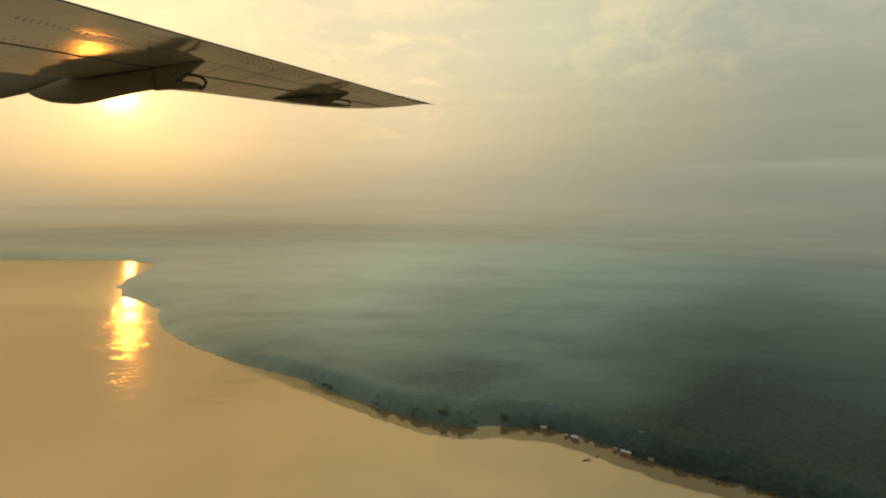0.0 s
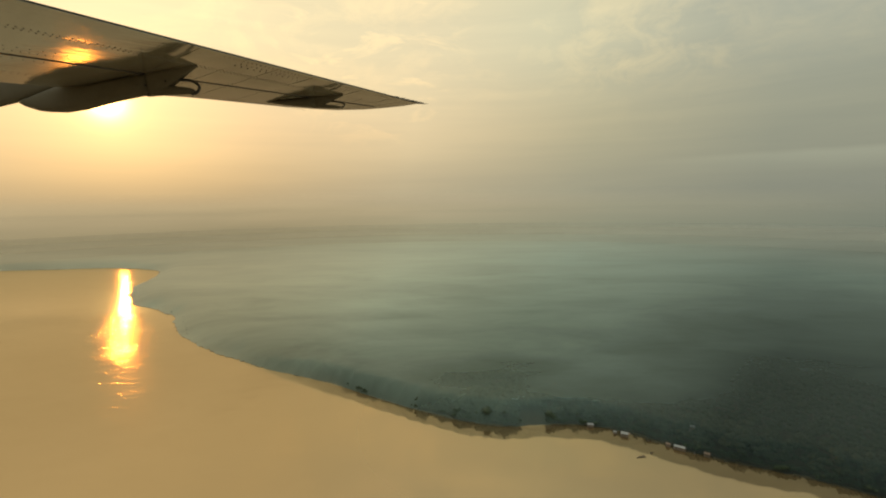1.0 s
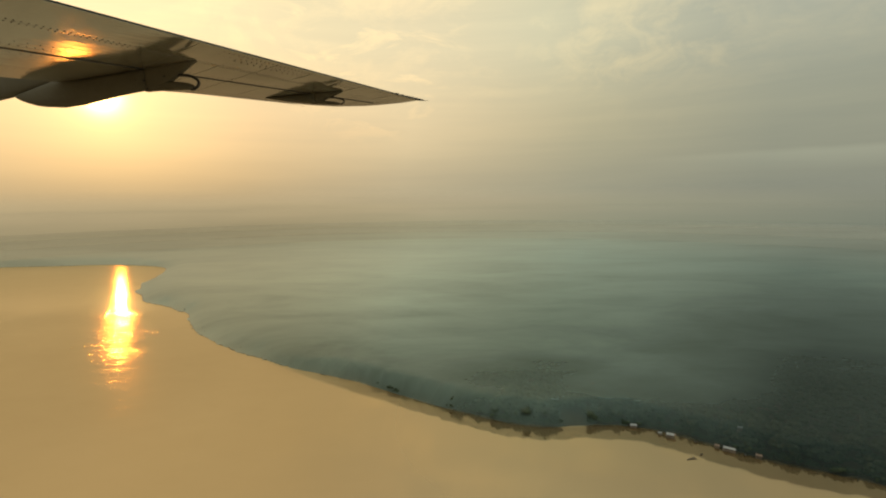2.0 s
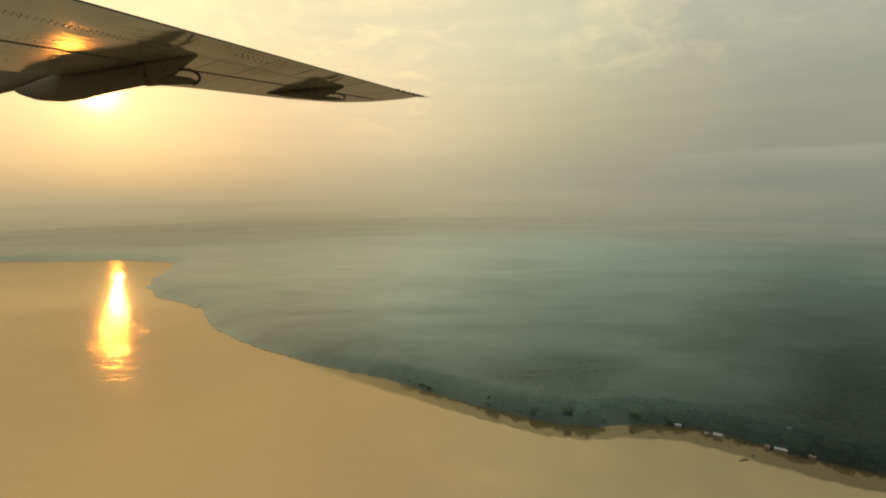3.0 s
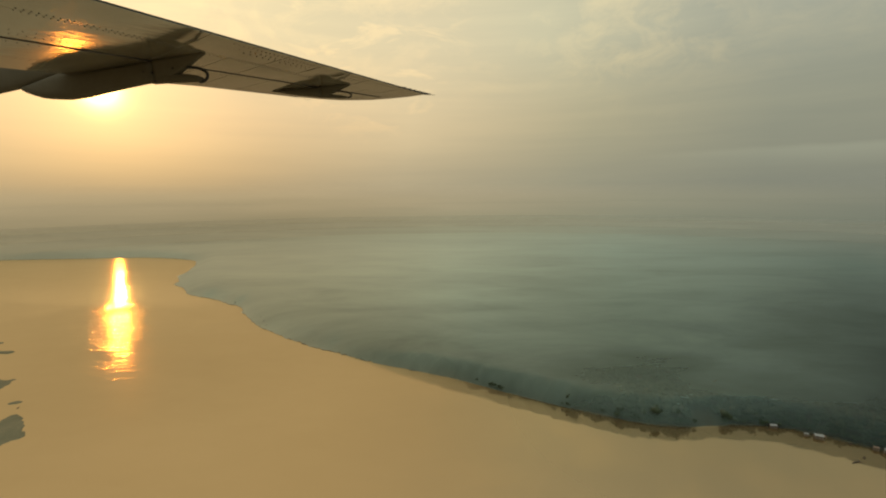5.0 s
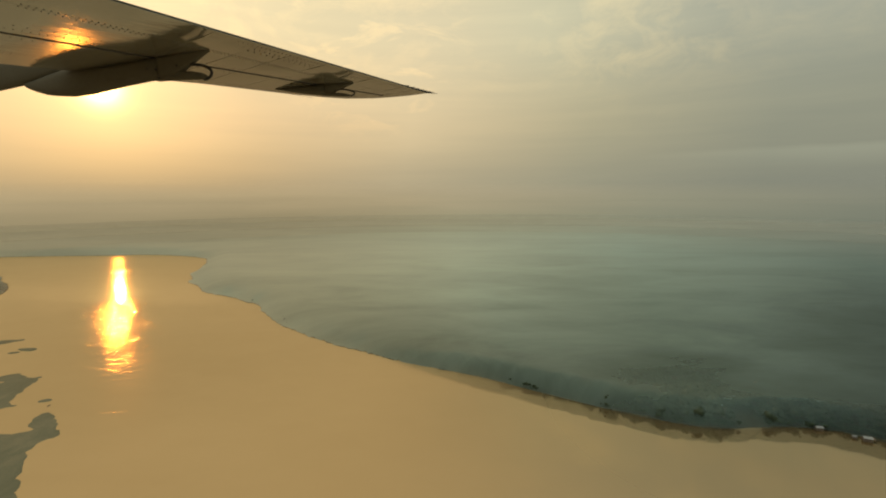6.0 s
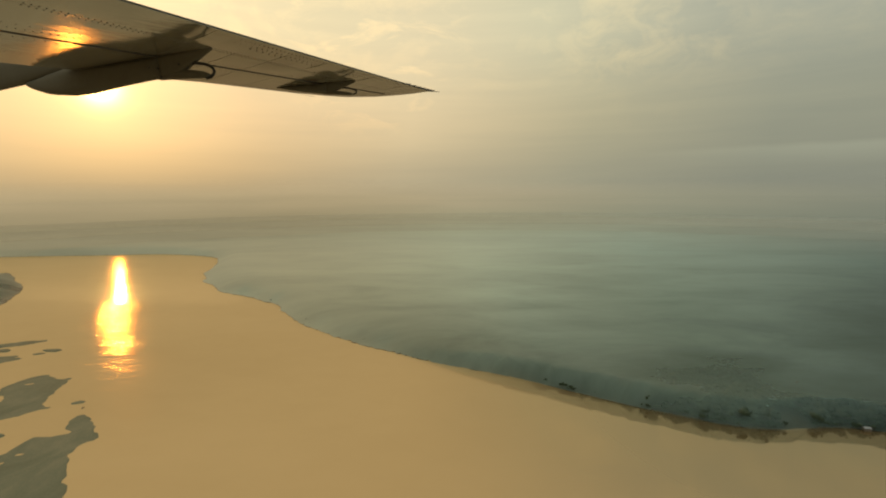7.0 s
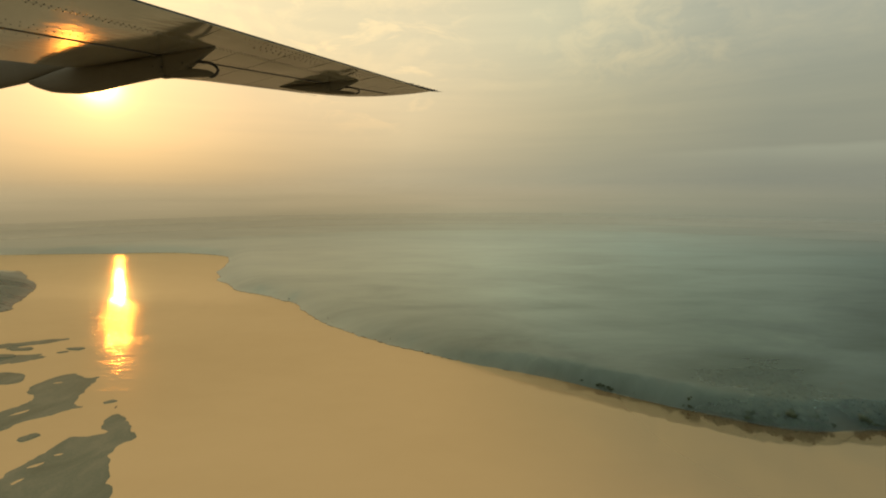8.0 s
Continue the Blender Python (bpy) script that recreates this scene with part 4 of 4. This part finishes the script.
# ---- glowing curtains added to hide the ground's far edge ----
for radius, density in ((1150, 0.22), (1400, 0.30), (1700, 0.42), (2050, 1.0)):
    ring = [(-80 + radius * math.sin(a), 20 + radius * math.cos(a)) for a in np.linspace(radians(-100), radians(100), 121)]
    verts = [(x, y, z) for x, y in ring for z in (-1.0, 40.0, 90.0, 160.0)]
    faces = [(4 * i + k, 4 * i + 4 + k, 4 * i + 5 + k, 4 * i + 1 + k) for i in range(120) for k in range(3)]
    tagged(new("backdrop", mesh_of("backdrop", verts, faces, make_distance(density))), "glowing haze curtain hiding where the distant forest meets the sky", "backdrop", kind="structure")


# ---- the aircraft's wing, seen from below and behind ----
W_ORIGIN = Vector((-2137.1, 2119.9, 840.6))
W_SPAN = Vector((0.54481, 0.83618, 0.06375))
W_FORE = Vector((-0.83733, 0.54657, -0.01299))
W_UP = Vector((-0.04575, -0.04629, 0.99788))
wing = new("aircraft_wing")
wing.matrix_basis = Matrix(((W_SPAN.x, W_FORE.x, W_UP.x, W_ORIGIN.x), (W_SPAN.y, W_FORE.y, W_UP.y, W_ORIGIN.y), (W_SPAN.z, W_FORE.z, W_UP.z, W_ORIGIN.z), (0, 0, 0, 1)))
tagged(wing, "glossy white aircraft wing with riveted panels and flap fairings", "aircraft wing")


def rear(a):      # trailing edge
    return -752 + (a - 50) * 0.1482


def front(a):     # leading edge
    stops = ((-420, 690), (130, 660), (790, 580), (1133, 500), (1861, 452), (2179, 400), (2406, 330), (2601, 165), (2690, 20), (2765, -160), (2790, -335))
    for (a0, b0), (a1, b1) in zip(stops, stops[1:]):
        if a <= a1:
            return b0 + (b1 - b0) * (a - a0) / (a1 - a0)
    return -340


def panel(name, a0, a1, lo, hi, thick, mat, parent, label="", drop=0.0, steps=10, lip=0.0):
    """A skin panel between two chordwise lines, from line lo to line hi, thicker inside than at its rim."""
    bm = bmesh.new()
    rows = []
    for i in range(steps + 1):
        a = a0 + (a1 - a0) * i / steps
        b0, b1 = lo(a), hi(a)
        rows.append([(a, b0, 0), (a, b0 + (b1 - b0) * 0.5, -drop), (a, b1, 0), (a, b1 + lip, thick * 0.35), (a, (b0 + b1) / 2, thick), (a, b0, thick * 0.3 + 2)])
    verts = [[bm.verts.new(q) for q in r] for r in rows]
    for r, s in zip(verts, verts[1:]):
        for k in range(6):
            bm.faces.new((r[k], s[k], s[(k + 1) % 6], r[(k + 1) % 6]))
    bm.faces.new(verts[0])
    bm.faces.new(verts[-1][::-1])
    return part(name, bm, mat, parent, label)


def spar(a):
    return -452 + (a + 90) * 0.127


cuts = [-420, 600, 880, 1120, 1410, 1700, 1950, 2200, 2400, 2560]
tilt = random.Random(3)
for a0, a1 in zip(cuts, cuts[1:]):
    g = 2.0
    panel("flap_skin", a0 + g, a1 - g, rear, lambda a: min(spar(a), -20) - 1.5, 14, SKIN, wing, drop=tilt.uniform(-1.5, 4.0))
    panel("aft_skin", a0 + g, a1 - g, lambda a: min(spar(a), -20) + 1.5, lambda a: -13, 30, SKIN, wing, drop=tilt.uniform(-2.0, 3.0))
    panel("fore_skin", a0 + g, a1 - g, lambda a: 13, front, 60, SKIN, wing, drop=tilt.uniform(0.5, 2.0), lip=18)
panel("wing_tip", 2562, 2786, rear, lambda a: max(front(a), rear(a) + 4), 22, SKIN, wing, "rounded wing tip", steps=12)
# black bar fills the flap slot in place of its shade
bm = bmesh.new()
box(bm, -420, 2560, -12.5, 12.5, -1.5, 30)
part("flap_gap", bm, SEAL, wing, "black bar standing for the shaded gap at the flap hinge")
bm = bmesh.new()
tube(bm, [(a, rear(a) - 2, 6) for a in np.linspace(-420, 2780, 24)], [3.4] * 24, 6)
part("trailing_edge", bm, SEAL, wing, "dark trailing edge strip")


def rivets():
    rows = []
    for line, a0, a1, step in ((lambda a: spar(a) - 16, -60, 1700, 24), (lambda a: spar(a) + 16, -60, 1700, 24), (lambda a: -84, -60, 1500, 30),
                               (lambda a: -150, -60, 700, 46), (lambda a: 360, -60, 520, 30), (lambda a: 392, -60, 520, 30),
                               (lambda a: 352 + (a - 1083) * 0.12, 640, 2150, 20), (lambda a: 400 + (a - 1083) * 0.06, 640, 2000, 20), (lambda a: 60, -60, 2300, 40),
                               (lambda a: front(a) - 26, 700, 2300, 30), (lambda a: -40, 900, 2400, 34),
                               (lambda a: rear(a) + 46, 760, 2350, 30), (lambda a: rear(a) + 104, 760, 2200, 36), (lambda a: (spar(a) + rear(a)) / 2, 760, 1900, 44)):
        a = a0
        while a < a1:
            rows.append((a, line(a)))
            a += step
    verts, faces = [], []
    for a, b in rows:
        o, r = len(verts), 5.6
        verts += [(a + r, b, 0.5), (a, b + r * 1.4, 0.5), (a - r, b, 0.5), (a, b - r * 1.4, 0.5), (a, b, -2.4)]
        faces += [(o + 4, o, o + 1), (o + 4, o + 1, o + 2), (o + 4, o + 2, o + 3), (o + 4, o + 3, o)]
    ob = new("rivets", mesh_of("rivets", verts, faces, STEEL))
    ob.parent = wing
    tagged(ob, "rows of dark rivets", kind="stuff")


def loft(stations, power=0.8, sides=20):
    """A hanging body: stations of (a, b, top, bottom, half width) below the skin."""
    bm = bmesh.new()
    axis = Vector((stations[-1][0] - stations[0][0], stations[-1][1] - stations[0][1], 0)).normalized()
    across = Vector((-axis.y, axis.x, 0))
    rings = []
    for a, b, top, low, wide in stations:
        ring = []
        for k in range(sides):
            t = 2 * math.pi * k / sides
            c, s = math.cos(t), math.sin(t)
            w = math.copysign(abs(c) ** power, c) * wide
            z = -(top + low) / 2 + math.copysign(abs(s) ** power, s) * (low - top) / 2
            ring.append(bm.verts.new(Vector((a, b, z)) + across * w))
        rings.append(ring)
    for r, s in zip(rings, rings[1:]):
        for k in range(sides):
            bm.faces.new((r[k], r[(k + 1) % sides], s[(k + 1) % sides], s[k]))
    bm.faces.new(rings[0][::-1])
    bm.faces.new(rings[-1])
    return bm


def fairing(a0, b0, da, db, body, plate_st, boom, hose, hose_r, bolts, label):
    """A flap-hinge fairing: bulged body, tail plate, boom and a bent drain hose."""
    thing = new("fairing")
    thing.parent = wing
    tagged(thing, label)

    def at(u):
        return a0 + da * u, b0 + db * u
    part("body", loft([(*at(u), t, l, w) for u, t, l, w in body]), FAIR, thing, "", True)
    part("tail_plate", loft([(*at(u), t, l, w) for u, t, l, w in plate_st], 0.5), FAIR, thing, "pointed tail plate", True)
    part("boom", loft([(*at(u), t, l, w) for u, t, l, w in boom]), FAIR, thing, "", True)
    bm = bmesh.new()
    tube(bm, [(*at(u), -d) for u, d in hose], [hose_r] * len(hose), 10)
    part("hose", bm, SEAL, thing, "black bent hose", True)
    for u, d, off, r in bolts:
        bm = bmesh.new()
        a, b = at(u)
        n = Vector((-db, da, 0)).normalized() * (off if Vector((-db, da, 0)).normalized().y < 0 else -off)
        tube(bm, [Vector((a, b, -d)) + n * 0.8, Vector((a, b, -d)) + n], [r, r * 0.8], 10)
        part("bolt", bm, SEAL, thing)
    return thing


fairing(300, 1150, 436, -1506,
        [(0.02, 18, 26, 5), (0.035, 14, 42, 15), (0.06, 12, 60, 24), (0.10, 8, 82, 33), (0.15, -2, 106, 40), (0.20, -12, 120, 44), (0.30, -28, 140, 48),
         (0.40, -6, 141, 48), (0.50, 0, 131, 46), (0.60, 0, 122, 44), (0.70, 0, 116, 42), (0.77, 0, 116, 40)],
        [(0.75, 0, 124, 28), (0.79, 0, 126, 28), (0.85, 0, 104, 25), (0.90, 0, 72, 21), (0.955, 0, 34, 15), (0.99, 0, 14, 9), (1.0, 0, 8, 6)],
        [(0.75, 70, 124, 24), (0.85, 84, 134, 22), (0.91, 96, 142, 18), (0.955, 112, 148, 14), (0.975, 126, 150, 9)],
        [(0.904, 60), (0.92, 62), (0.936, 66), (0.957, 72), (0.978, 84), (0.995, 102), (1.0, 120), (0.993, 136), (0.98, 146), (0.962, 148)], 8.0,
        [(0.862, 62, 27, 7), (0.772, 70, 42, 6), (0.735, 60, 43, 5), (0.782, 118, 42, 6)], "large grey flap fairing with hose, hanging under the wing")
part("pylon", loft([(300 + 436 * u, 1150 - 1506 * u, top, low, wide) for u, top, low, wide in
                            ((-0.42, -70, -30, 6), (-0.34, -120, 24, 24), (-0.18, -148, 36, 34), (0.0, -140, 26, 36), (0.12, -110, 4, 30), (0.24, -70, -16, 20), (0.34, -40, -22, 8))]),
             FAIR, wing, "dark pylon ahead of the leading edge", True)
fairing(1657, 329, 282, -572,
        [(-0.02, 0, 4, 6), (0.06, 0, 16, 20), (0.20, 0, 36, 30), (0.36, 0, 56, 32), (0.52, 0, 72, 32), (0.64, 0, 80, 30)],
        [(0.58, 0, 80, 22), (0.68, 0, 74, 22), (0.80, 0, 52, 20), (0.92, 0, 26, 14), (0.98, 0, 14, 9), (1.0, 0, 8, 5)],
        [(0.60, 50, 82, 20), (0.75, 62, 92, 18), (0.88, 76, 102, 14), (0.95, 88, 104, 8)],
        [(0.82, 42), (0.90, 48), (0.97, 60), (1.01, 76), (1.0, 92), (0.96, 100)], 6.5,
        [(0.62, 40, 32, 5), (0.78, 48, 24, 5)], "small grey flap fairing with hose, near the wing tip")
rivets()
for k, a in enumerate((2330, 2420, 2500, 2570, 2630, 2690, 2740)):
    bm = bmesh.new()
    tube(bm, [(a, rear(a) + 4, 2), (a + 26, rear(a) - 16, 1), (a + 60, rear(a) - 34 - 3 * k, 0)], [5.0, 4.0, 2.5], 5)
    part("static_wick", bm, SEAL, wing)
bm = bmesh.new()
tube(bm, [(2776, -340, 2), (2830, -370, 0), (2880, -400, -2)], [5, 3.5, 1.5], 5)
part("static_wick", bm, SEAL, wing)
